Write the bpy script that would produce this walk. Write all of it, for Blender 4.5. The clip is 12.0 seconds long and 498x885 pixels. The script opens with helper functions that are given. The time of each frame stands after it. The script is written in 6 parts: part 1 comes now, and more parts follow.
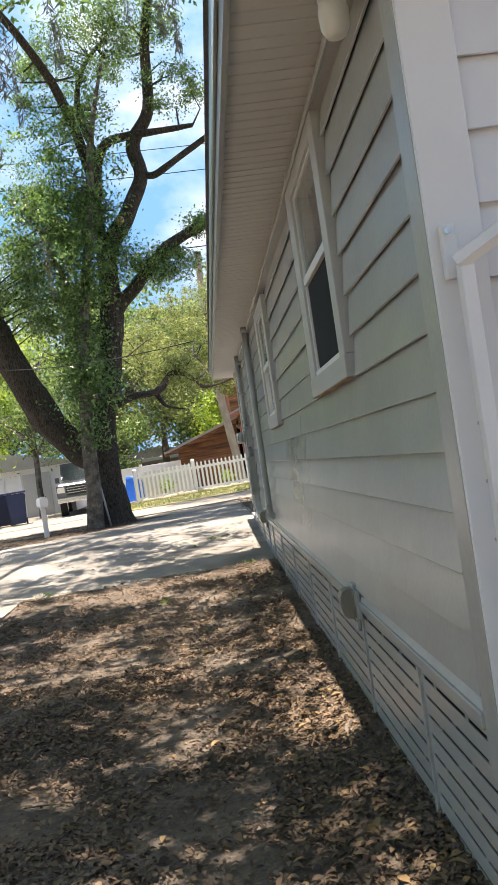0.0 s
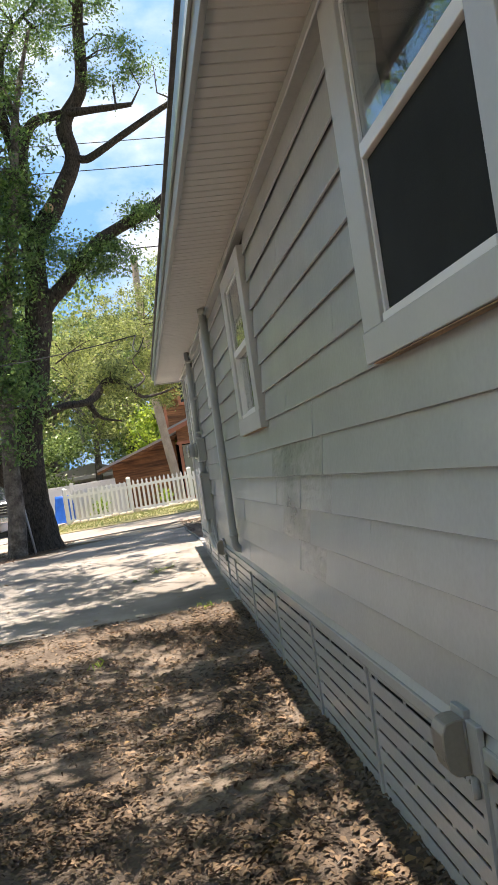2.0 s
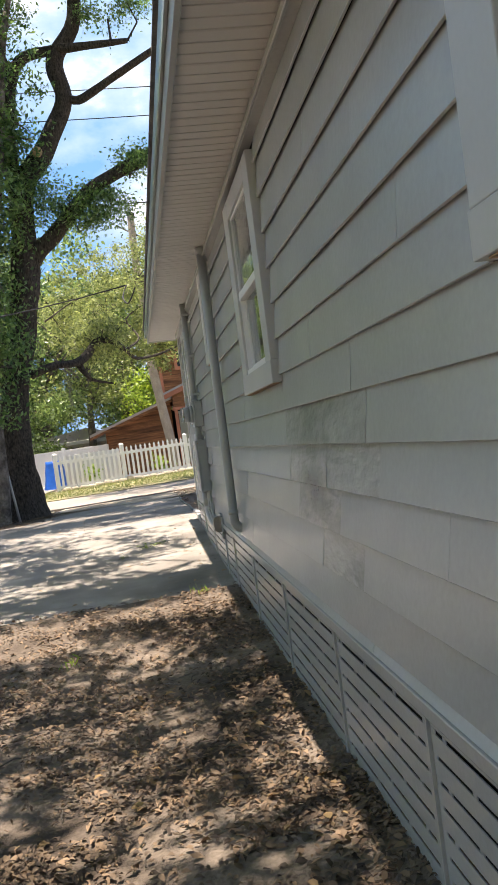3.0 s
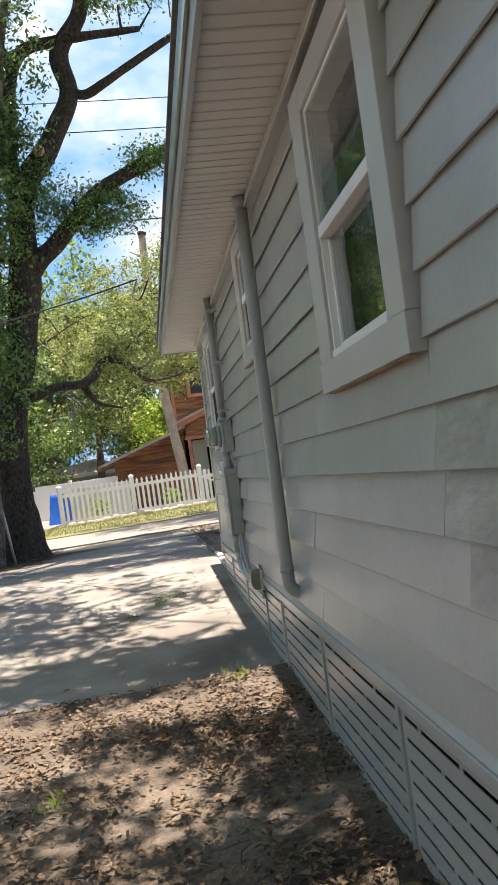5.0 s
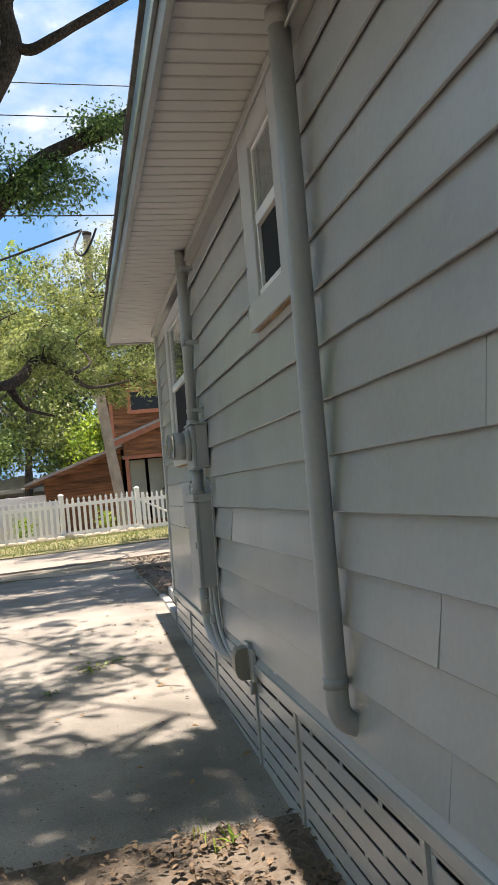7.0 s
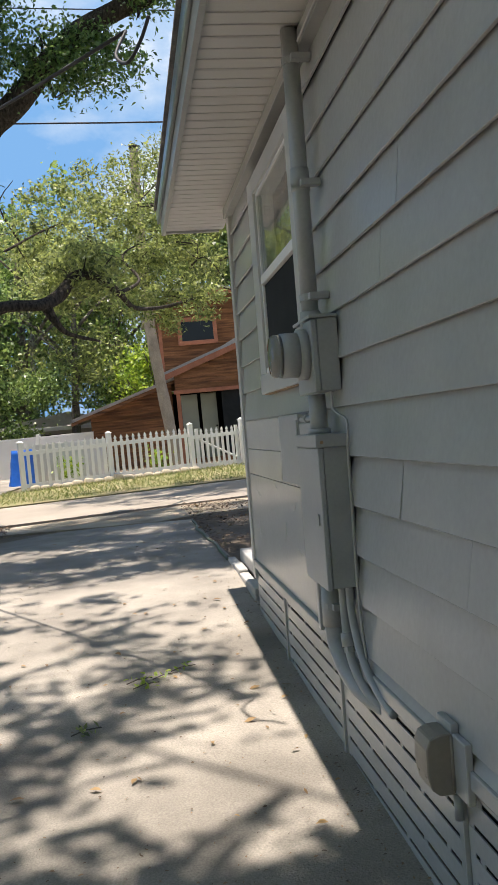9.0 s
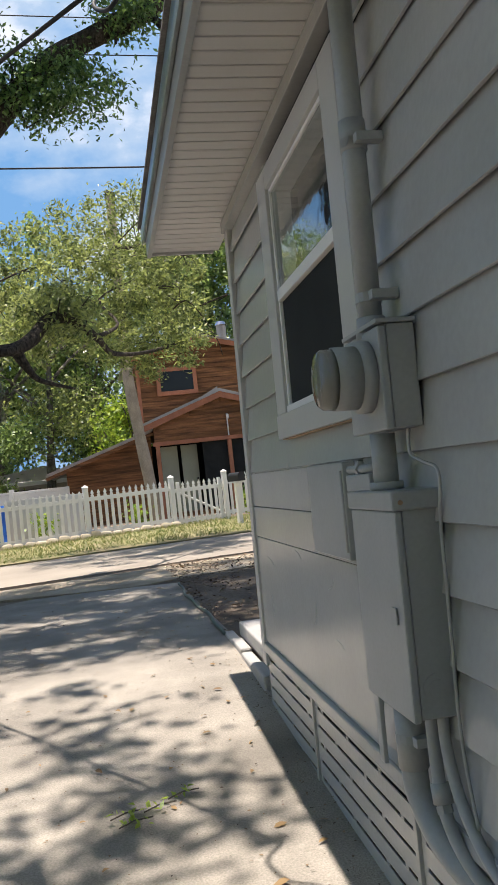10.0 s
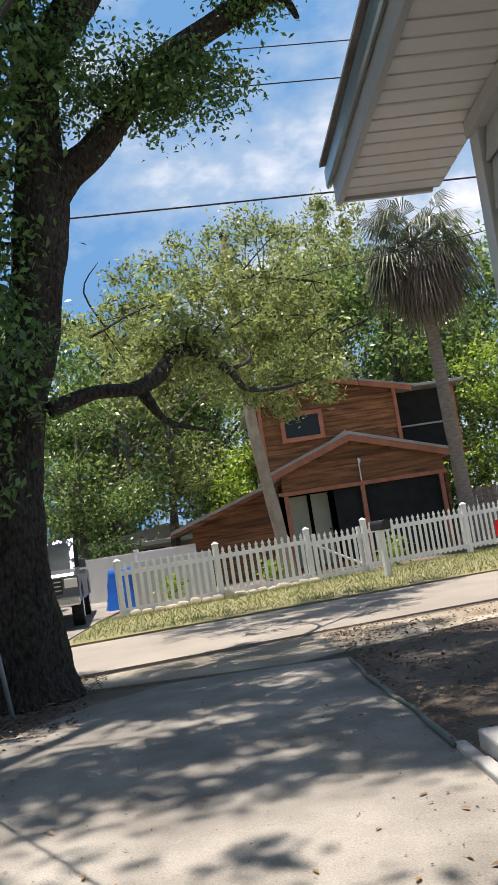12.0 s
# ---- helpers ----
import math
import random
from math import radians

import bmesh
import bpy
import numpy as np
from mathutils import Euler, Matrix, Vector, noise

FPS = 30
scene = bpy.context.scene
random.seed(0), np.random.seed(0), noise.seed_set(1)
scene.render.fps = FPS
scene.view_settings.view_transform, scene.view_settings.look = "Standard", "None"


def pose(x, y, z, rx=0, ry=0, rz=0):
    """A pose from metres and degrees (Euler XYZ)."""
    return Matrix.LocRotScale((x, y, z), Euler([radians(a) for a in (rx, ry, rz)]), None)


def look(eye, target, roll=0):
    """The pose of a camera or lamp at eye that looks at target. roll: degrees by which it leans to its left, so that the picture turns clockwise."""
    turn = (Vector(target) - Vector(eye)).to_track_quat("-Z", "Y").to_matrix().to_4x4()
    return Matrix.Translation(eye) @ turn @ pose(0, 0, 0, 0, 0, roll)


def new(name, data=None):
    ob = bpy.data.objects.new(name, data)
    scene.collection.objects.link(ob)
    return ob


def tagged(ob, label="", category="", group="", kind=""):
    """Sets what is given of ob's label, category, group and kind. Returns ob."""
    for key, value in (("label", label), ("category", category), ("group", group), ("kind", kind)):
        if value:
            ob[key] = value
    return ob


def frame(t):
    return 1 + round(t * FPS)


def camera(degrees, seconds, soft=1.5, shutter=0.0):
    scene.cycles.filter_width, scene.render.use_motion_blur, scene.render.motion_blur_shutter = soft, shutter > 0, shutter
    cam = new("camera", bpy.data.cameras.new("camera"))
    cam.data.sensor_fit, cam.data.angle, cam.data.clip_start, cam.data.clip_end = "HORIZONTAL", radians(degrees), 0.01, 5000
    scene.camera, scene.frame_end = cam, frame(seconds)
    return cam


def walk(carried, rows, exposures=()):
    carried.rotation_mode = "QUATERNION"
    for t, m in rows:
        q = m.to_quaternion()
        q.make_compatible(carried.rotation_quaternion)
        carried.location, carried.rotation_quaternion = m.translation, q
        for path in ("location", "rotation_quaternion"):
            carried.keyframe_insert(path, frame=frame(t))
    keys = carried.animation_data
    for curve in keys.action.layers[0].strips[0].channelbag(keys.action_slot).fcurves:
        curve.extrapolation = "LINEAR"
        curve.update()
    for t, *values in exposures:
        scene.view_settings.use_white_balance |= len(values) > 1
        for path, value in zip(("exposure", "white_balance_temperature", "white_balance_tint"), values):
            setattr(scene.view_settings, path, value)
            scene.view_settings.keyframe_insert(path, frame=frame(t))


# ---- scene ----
cam = camera(32.4, 12.0)
PATH = [
    (0, (-0.808, 0.027, 1.405), (-0.674, 2.023, 1.44), -9.2),
    (0.5, (-0.863, 0.535, 1.418), (-0.725, 2.529, 1.479), -8.4),
    (1, (-0.914, 1.014, 1.43), (-0.645, 2.993, 1.527), -6.5),
    (1.5, (-0.885, 1.582, 1.415), (-0.575, 3.556, 1.485), -7.9),
    (2, (-0.895, 2.108, 1.422), (-0.603, 4.086, 1.475), -9.2),
    (2.5, (-0.832, 2.649, 1.418), (-0.535, 4.627, 1.402), -8.0),
    (4.3, (-0.773, 4.322, 1.403), (-0.512, 6.305, 1.377), -9.4),
    (4.5, (-0.766, 4.498, 1.394), (-0.426, 6.469, 1.376), -9.0),
    (5, (-0.791, 5.071, 1.41), (-0.515, 7.051, 1.466), -8.3),
    (5.5, (-0.816, 5.617, 1.408), (-0.511, 7.593, 1.439), -7.8),
    (6, (-0.804, 6.181, 1.42), (-0.536, 8.163, 1.421), -8.3),
    (6.5, (-0.805, 6.675, 1.416), (-0.514, 8.654, 1.4), -8.1),
    (7, (-0.776, 7.18, 1.436), (-0.345, 9.13, 1.534), -5.7),
    (7.2, (-0.774, 7.397, 1.414), (-0.344, 9.347, 1.529), -5.3),
    (8.8, (-0.74, 8.938, 1.453), (-0.426, 10.913, 1.409), -4.8),
    (9, (-0.733, 9.169, 1.463), (-0.424, 11.145, 1.426), -5.5),
    (9.5, (-0.751, 9.638, 1.482), (-0.404, 11.607, 1.529), -6.8),
    (10, (-0.738, 10.104, 1.485), (-0.365, 12.068, 1.563), -6.3),
    (10.5, (-0.782, 10.596, 1.496), (-0.573, 12.584, 1.515), -6.4),
    (11, (-0.829, 10.981, 1.555), (-0.651, 12.973, 1.569), -8.1),
    (11.5, (-0.876, 11.422, 1.564), (-0.691, 13.41, 1.68), -8.3),
    (12, (-0.986, 11.833, 1.543), (-0.858, 13.815, 1.774), -8.8),
]
walk(cam, [(t, look(eye, target, roll)) for t, eye, target, roll in PATH],
     [(0, 1.32, 7000, 17), (2.5, 1.24, 7050, 18), (5.5, 1.16, 7000, 18), (7.0, 1.02, 6950, 17), (9.5, 0.74, 6800, 15), (11.0, 0.62, 6750, 17), (12.0, 0.50, 6600, 15)])


# ---- light ----
world = bpy.data.worlds.new("sky")
scene.world = world
world.use_nodes = True
wn, wl = world.node_tree.nodes, world.node_tree.links
sky = wn.new("ShaderNodeTexSky")
sky.sky_type, sky.sun_disc = "NISHITA", False
sky.sun_elevation, sky.sun_rotation = radians(84.6), radians(-90)
sky.air_density, sky.dust_density, sky.ozone_density = 1.0, 0.6, 2.0
wn["Background"].inputs["Strength"].default_value = 0.09
wl.new(sky.outputs["Color"], wn["Background"].inputs["Color"])
sun = new("sun", bpy.data.lights.new("sun", "SUN"))
sun.data.energy, sun.data.angle, sun.data.color = 5.0, radians(0.53), (1.0, 0.95, 0.87)
sun.matrix_world = look((-4.7, 8.3, 50.0), (0, 8, 0))

# ---- materials ----
def mat(name, color, rough=0.6, var=0.12, scale=6.0, fine=60.0, bump=0.15, spec=0.4, metal=0.0, dark=None, stain=0.0, stretch=(1, 1, 1), rand=0.0, rel=0.004):
    """A surface with colour that varies at two scales, stains, and fine relief."""
    m = bpy.data.materials.new(name)
    m.use_nodes = True
    n, l = m.node_tree.nodes, m.node_tree.links
    p = n["Principled BSDF"]
    p.inputs["Roughness"].default_value, p.inputs["Metallic"].default_value = rough, metal
    p.inputs["Specular IOR Level"].default_value = spec
    tc, mp = n.new("ShaderNodeTexCoord"), n.new("ShaderNodeMapping")
    mp.inputs["Scale"].default_value = stretch
    l.new(tc.outputs["Object"], mp.inputs["Vector"])
    def noise_tex(sc, det):
        t = n.new("ShaderNodeTexNoise")
        t.inputs["Scale"].default_value, t.inputs["Detail"].default_value = sc, det
        l.new(mp.outputs["Vector"], t.inputs["Vector"])
        return t
    a, b = noise_tex(scale, 5), noise_tex(fine, 4)
    dark = dark or tuple(c * (1 - 2 * var) for c in color)
    light = tuple(min(1, c * (1 + var)) for c in color)
    r = n.new("ShaderNodeValToRGB")
    r.color_ramp.elements[0].position, r.color_ramp.elements[1].position = 0.3, 0.7
    r.color_ramp.elements[0].color, r.color_ramp.elements[1].color = (*dark, 1), (*light, 1)
    l.new(a.outputs["Fac"], r.inputs["Fac"])
    mix = n.new("ShaderNodeMix")
    mix.data_type, mix.blend_type = "RGBA", "OVERLAY"
    mix.inputs[0].default_value = min(1.0, var * 2.5)
    l.new(r.outputs["Color"], mix.inputs[6])
    l.new(b.outputs["Fac"], mix.inputs[7])
    out = mix.outputs[2]
    if stain:
        c = noise_tex(scale * 0.35, 8)
        sr = n.new("ShaderNodeValToRGB")
        sr.color_ramp.elements[0].position, sr.color_ramp.elements[1].position = 0.50, 0.69
        l.new(c.outputs["Fac"], sr.inputs["Fac"])
        sm = n.new("ShaderNodeMath")
        sm.operation = "MULTIPLY"
        sm.inputs[1].default_value = stain
        l.new(sr.outputs["Color"], sm.inputs[0])
        m2 = n.new("ShaderNodeMix")
        m2.data_type = "RGBA"
        l.new(sm.outputs[0], m2.inputs[0])
        l.new(out, m2.inputs[6])
        m2.inputs[7].default_value = (*[x * 0.45 for x in color], 1)
        out = m2.outputs[2]
    if rand:
        oi, hs = n.new("ShaderNodeObjectInfo"), n.new("ShaderNodeHueSaturation")
        mr = n.new("ShaderNodeMapRange")
        mr.inputs["To Min"].default_value, mr.inputs["To Max"].default_value = 1 - rand, 1 + rand
        l.new(oi.outputs["Random"], mr.inputs["Value"])
        l.new(mr.outputs["Result"], hs.inputs["Value"])
        l.new(out, hs.inputs["Color"])
        out = hs.outputs["Color"]
    l.new(out, p.inputs["Base Color"])
    bp = n.new("ShaderNodeBump")
    bp.inputs["Strength"].default_value, bp.inputs["Distance"].default_value = bump, rel
    l.new(b.outputs["Fac"], bp.inputs["Height"])
    l.new(bp.outputs["Normal"], p.inputs["Normal"])
    return m


def leaf_mat(name, dark, light, trans=0.4, rough=0.44):
    """Leaves: each its own shade of green, with light passing through."""
    m = bpy.data.materials.new(name)
    m.use_nodes = True
    n, l = m.node_tree.nodes, m.node_tree.links
    p = n["Principled BSDF"]
    p.inputs["Roughness"].default_value, p.inputs["Specular IOR Level"].default_value = rough, 0.5
    g, r = n.new("ShaderNodeNewGeometry"), n.new("ShaderNodeValToRGB")
    r.color_ramp.elements[0].color, r.color_ramp.elements[1].color = (*dark, 1), (*light, 1)
    l.new(g.outputs["Random Per Island"], r.inputs["Fac"])
    l.new(r.outputs["Color"], p.inputs["Base Color"])
    if trans:
        t, mx = n.new("ShaderNodeBsdfTranslucent"), n.new("ShaderNodeMixShader")
        hs = n.new("ShaderNodeHueSaturation")
        hs.inputs["Hue"].default_value, hs.inputs["Saturation"].default_value, hs.inputs["Value"].default_value = 0.48, 1.1, 1.7
        l.new(r.outputs["Color"], hs.inputs["Color"])
        l.new(hs.outputs["Color"], t.inputs["Color"])
        mx.inputs[0].default_value = trans
        l.new(p.outputs[0], mx.inputs[1])
        l.new(t.outputs[0], mx.inputs[2])
        l.new(mx.outputs[0], n["Material Output"].inputs["Surface"])
    return m


def glass_mat(name, tint=(0.9, 0.95, 0.93)):
    m = bpy.data.materials.new(name)
    m.use_nodes = True
    n, l = m.node_tree.nodes, m.node_tree.links
    p = n["Principled BSDF"]
    p.inputs["Base Color"].default_value = (*tint, 1)
    p.inputs["Transmission Weight"].default_value, p.inputs["Roughness"].default_value, p.inputs["IOR"].default_value = 1.0, 0.0, 1.52
    t, b = n.new("ShaderNodeTexNoise"), n.new("ShaderNodeBump")
    t.inputs["Scale"].default_value = 5.0
    b.inputs["Strength"].default_value, b.inputs["Distance"].default_value = 0.05, 0.01
    l.new(t.outputs["Fac"], b.inputs["Height"])
    l.new(b.outputs["Normal"], p.inputs["Normal"])
    return m


PAINT = mat("grey_house_paint", (0.42, 0.425, 0.415), 0.25, 0.03, 3, 45, 0.12, 0.5, stain=0.10, rand=0.03)
PATCHY = mat("peeling_house_paint", (0.42, 0.42, 0.405), 0.2, 0.06, 7, 24, 0.6, 0.5, stain=0.9, stretch=(1, 0.4, 1), rand=0.03, rel=0.012)
PAINT2 = mat("grey_equipment_paint", (0.37, 0.385, 0.385), 0.4, 0.04, 5, 80, 0.08, 0.5, stain=0.1)
TRIM = mat("white_trim_paint", (0.50, 0.50, 0.485), 0.35, 0.02, 3, 60, 0.05, 0.5, stain=0.06)
WHITE = mat("bright_white_paint", (0.8, 0.8, 0.8), 0.4, 0.02, 3, 60, 0.05, 0.5, stain=0.05)
VINYL = mat("white_vinyl", (0.82, 0.82, 0.81), 0.35, 0.02, 3, 50, 0.02, 0.5)
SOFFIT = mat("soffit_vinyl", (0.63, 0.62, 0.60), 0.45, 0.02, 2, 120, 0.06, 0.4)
FASCIA = mat("grey_fascia", (0.37, 0.385, 0.385), 0.35, 0.04, 3, 60, 0.06, 0.5, stain=0.12)
DRIP = mat("galvanised_drip_edge", (0.55, 0.6, 0.6), 0.28, 0.06, 4, 50, 0.1, 0.5, 0.85)
SHINGLE = mat("roof_shingles", (0.18, 0.17, 0.16), 0.9, 0.2, 8, 90, 0.5)
# near-black that stands for deep shade under the house and in the porch
DARK = mat("shade_black", (0.015, 0.014, 0.013), 0.9, 0.1)
# indoor gloom is put into this very dark base colour
ROOM = mat("room_gloom_colour", (0.05, 0.055, 0.05), 0.9, 0.15)
GLASS = glass_mat("window_glass")
CLEAR = glass_mat("meter_glass")
# near-black for insect screens and dark windows, and for shade behind boards and glass
SCREEN = mat("screen_and_shade_black", (0.03, 0.033, 0.033), 0.8, 0.1, 4, 300, 0.2, 0.08)
CONCRETE = mat("driveway_concrete", (0.34, 0.31, 0.265), 0.85, 0.2, 1.6, 120, 0.8, 0.25, stain=0.45, rel=0.006)
TRUNKP = mat("bare_tan_trunk", (0.44, 0.37, 0.28), 0.9, 0.12, 5, 40, 0.6, 0.15, stretch=(1, 1, 0.6), rel=0.02)
PANE = mat("dark_window_pane", (0.012, 0.014, 0.016), 0.05, 0.05, 2, 30, 0.0, 0.3)
STEPC = mat("step_concrete", (0.42, 0.41, 0.39), 0.8, 0.08, 3, 80, 0.3, 0.3, stain=0.2)
CRACK = mat("dirt_in_joint", (0.10, 0.085, 0.065), 0.95, 0.2)
DIRT = mat("sandy_dirt", (0.215, 0.175, 0.135), 0.95, 0.2, 1.1, 38, 0.9, 0.15, dark=(0.085, 0.066, 0.05), rel=0.02)
ASPHALT = mat("worn_asphalt", (0.34, 0.30, 0.25), 0.9, 0.08, 1.0, 90, 0.4, 0.2, stain=0.2)
SAND = mat("sandy_verge", (0.46, 0.40, 0.31), 0.95, 0.15, 1.3, 50, 0.7, 0.15, dark=(0.24, 0.19, 0.13), rel=0.02)
GRASSM = mat("grass_soil", (0.22, 0.215, 0.10), 0.95, 0.2, 1.5, 40, 0.8, 0.15, dark=(0.30, 0.25, 0.15), rel=0.02)
BARK = mat("oak_bark", (0.10, 0.086, 0.07), 0.95, 0.22, 30, 55, 1.0, 0.15, dark=(0.032, 0.027, 0.022), stretch=(1, 1, 0.45), rel=0.05)
BARKL = mat("lichen_bark", (0.20, 0.18, 0.155), 0.95, 0.25, 6, 25, 1.0, 0.15, dark=(0.07, 0.06, 0.05), rel=0.04)
PALMB = mat("palm_trunk_bark", (0.30, 0.26, 0.215), 0.95, 0.15, 6, 30, 0.9, 0.15, stretch=(1, 1, 3), rel=0.03)
CUT = mat("cut_wood", (0.55, 0.38, 0.2), 0.85, 0.1, 10, 60, 0.2)
CEDAR = mat("weathered_cedar", (0.31, 0.145, 0.065), 0.75, 0.2, 3, 30, 0.5, 0.2, dark=(0.10, 0.05, 0.028), stretch=(0.4, 0.4, 5), stain=0.75, rand=0.25)
DOORG = mat("pale_door_paint", (0.34, 0.36, 0.28), 0.5, 0.06, 2, 40, 0.05, 0.4, stain=0.15)
REDTRIM = mat("red_brown_trim", (0.46, 0.19, 0.11), 0.6, 0.1, 4, 40, 0.3, 0.3)
METALROOF = mat("metal_roof", (0.42, 0.40, 0.38), 0.45, 0.08, 2, 20, 0.1, 0.5, 0.4)
LEAF = leaf_mat("oak_leaves", (0.045, 0.10, 0.035), (0.19, 0.32, 0.10), 0.36, 0.34)
LEAFL = leaf_mat("pale_oak_leaves", (0.06, 0.09, 0.035), (0.30, 0.36, 0.13), 0.46)
LEAFY = leaf_mat("yellow_green_leaves", (0.12, 0.22, 0.04), (0.34, 0.46, 0.09), 0.45)
LEAFB = leaf_mat("woodland_leaves", (0.035, 0.075, 0.025), (0.27, 0.39, 0.13), 0.36, 0.36)
MOSS = leaf_mat("hanging_moss", (0.10, 0.11, 0.085), (0.21, 0.22, 0.17), 0.3, 0.9)
DEADL = leaf_mat("dead_leaves", (0.05, 0.036, 0.025), (0.27, 0.185, 0.11), 0.06, 0.8)
GOLDL = leaf_mat("yellow_dead_leaves", (0.17, 0.10, 0.045), (0.36, 0.24, 0.105), 0.1, 0.7)
FROND = leaf_mat("palm_fronds", (0.045, 0.06, 0.03), (0.13, 0.155, 0.08), 0.15)
FRONDD = leaf_mat("dead_palm_fronds", (0.10, 0.08, 0.06), (0.25, 0.21, 0.165), 0.1, 0.9)
GRASS = leaf_mat("grass_blades", (0.08, 0.14, 0.03), (0.26, 0.27, 0.10), 0.25)
STONE = mat("border_stone", (0.50, 0.44, 0.33), 0.9, 0.1, 8, 60, 0.5, rand=0.12)
BLUE = mat("blue_tarp", (0.02, 0.13, 0.55), 0.45, 0.08, 8, 60, 0.3)
BINB = mat("dark_blue_plastic", (0.015, 0.03, 0.09), 0.5, 0.05)
CARS = mat("silver_car_paint", (0.45, 0.46, 0.48), 0.25, 0.02, 2, 40, 0.02, 0.6, 0.5)
CARD = mat("dark_grey_car_paint", (0.12, 0.125, 0.135), 0.3, 0.03, 2, 40, 0.02, 0.6, 0.3)
CARW = mat("white_car_paint", (0.78, 0.78, 0.77), 0.25, 0.02, 2, 40, 0.02, 0.6)
RUBBER = mat("tyre_rubber", (0.02, 0.02, 0.02), 0.9, 0.1)
CHROME = mat("chrome", (0.7, 0.7, 0.72), 0.2, 0.02, 4, 40, 0.02, 0.5, 1.0)
TAIL = mat("red_tail_lamp", (0.45, 0.01, 0.012), 0.2, 0.03)
BLACK = mat("black_metal", (0.02, 0.02, 0.02), 0.5, 0.05)
HOSE = mat("green_hose", (0.13, 0.16, 0.135), 0.6, 0.06)
LAMPW = mat("white_lamp_glass", (0.72, 0.70, 0.64), 0.3, 0.02, 4, 40, 0.02)
WIRE = mat("black_cable", (0.03, 0.03, 0.032), 0.6, 0.05)
CAULK = mat("bare_patch_filler", (0.62, 0.60, 0.56), 0.5, 0.1, 9, 50, 0.3)
SMOKE = mat("smoky_plastic", (0.28, 0.25, 0.21), 0.35, 0.06, 6, 60, 0.05, 0.5)
RUST = mat("rusty_caulk", (0.42, 0.28, 0.17), 0.8, 0.15)

# ---- mesh helpers ----
def part(name, bm, material, parent=None, label="", smooth=False):
    """Links a bmesh as one mesh object under its thing."""
    me = bpy.data.meshes.new(name)
    bm.to_mesh(me)
    bm.free()
    me.materials.append(material)
    if smooth:
        me.polygons.foreach_set("use_smooth", [True] * len(me.polygons))
    ob = new(name, me)
    ob.parent = parent
    return tagged(ob, label)


def thing(name, at, label, category, group="", kind=""):
    ob = new(name)
    ob.location = at
    ob.empty_display_size = 0.1
    tagged(ob, label, category, group, kind)
    return ob


def box(x0, x1, y0, y1, z0, z1, bevel=0.0, bm=None):
    bm = bm or bmesh.new()
    got = bmesh.ops.create_cube(bm, size=1.0, matrix=Matrix.LocRotScale(((x0 + x1) / 2, (y0 + y1) / 2, (z0 + z1) / 2), None, (abs(x1 - x0), abs(y1 - y0), abs(z1 - z0))))
    if bevel:
        es = list({e for v in got["verts"] for e in v.link_edges})
        bmesh.ops.bevel(bm, geom=es, offset=bevel, segments=2, affect="EDGES", profile=0.5)
    return bm


def prism(points, y0, y1, bm=None, axis="y"):
    """A flat outline pushed along an axis: points are (x, z) for y, (y, z) for x, (x, y) for z."""
    bm = bm or bmesh.new()
    def at(p, d):
        return {"y": (p[0], d, p[1]), "x": (d, p[0], p[1]), "z": (p[0], p[1], d)}[axis]
    a, b = [bm.verts.new(at(p, y0)) for p in points], [bm.verts.new(at(p, y1)) for p in points]
    k = len(points)
    bm.faces.new(a), bm.faces.new(b[::-1])
    for i in range(k):
        bm.faces.new((a[i], b[i], b[(i + 1) % k], a[(i + 1) % k]))
    bmesh.ops.recalc_face_normals(bm, faces=bm.faces)
    return bm


def tube(points, radii, sides=8, bm=None, rough=0.0, caps=True):
    """A round bar along points, with a radius at each."""
    bm = bm or bmesh.new()
    pts = [Vector(p) for p in points]
    radii = radii if hasattr(radii, "__len__") else [radii] * len(pts)
    rings, side = [], Vector((1, 0.02, 0.03))
    for i, p in enumerate(pts):
        d = (pts[min(i + 1, len(pts) - 1)] - pts[max(i - 1, 0)]).normalized()
        u = (side - d * side.dot(d))
        u = u.normalized() if u.length > 1e-3 else d.orthogonal().normalized()
        side, v = u, d.cross(u)
        ring = []
        for k in range(sides):
            a = 2 * math.pi * k / sides
            r = radii[i]
            if rough:
                r *= 1 + rough * noise.noise(Vector((p.x * 1.7 + 2 * math.cos(a), p.y * 1.7 + 2 * math.sin(a), p.z * 1.3)))
                if sides > 20:
                    r *= 1 + 0.09 * noise.noise(Vector((6 * math.cos(a), 6 * math.sin(a), p.z * 1.6))) + 0.05 * noise.noise(Vector((13 * math.cos(a), 13 * math.sin(a), p.z * 4)))
            ring.append(bm.verts.new(p + (u * math.cos(a) + v * math.sin(a)) * r))
        rings.append(ring)
    for a, b in zip(rings, rings[1:]):
        for k in range(sides):
            bm.faces.new((a[k], a[(k + 1) % sides], b[(k + 1) % sides], b[k]))
    if caps:
        bm.faces.new(rings[0][::-1]), bm.faces.new(rings[-1])
    return bm


def smooth_line(points, n=6):
    """Points along a curve that passes through the given ones."""
    p = [Vector(q) for q in points]
    out = []
    for i in range(len(p) - 1):
        a, b, c, d = p[max(i - 1, 0)], p[i], p[i + 1], p[min(i + 2, len(p) - 1)]
        for k in range(n):
            t = k / n
            out.append(0.5 * (2 * b + (c - a) * t + (2 * a - 5 * b + 4 * c - d) * t * t + (3 * b - a - 3 * c + d) * t ** 3))
    return out + [p[-1]]


def spread(values, n, count):
    return [float(v) for v in np.interp(np.linspace(0, len(values) - 1, count), range(len(values)), values)]


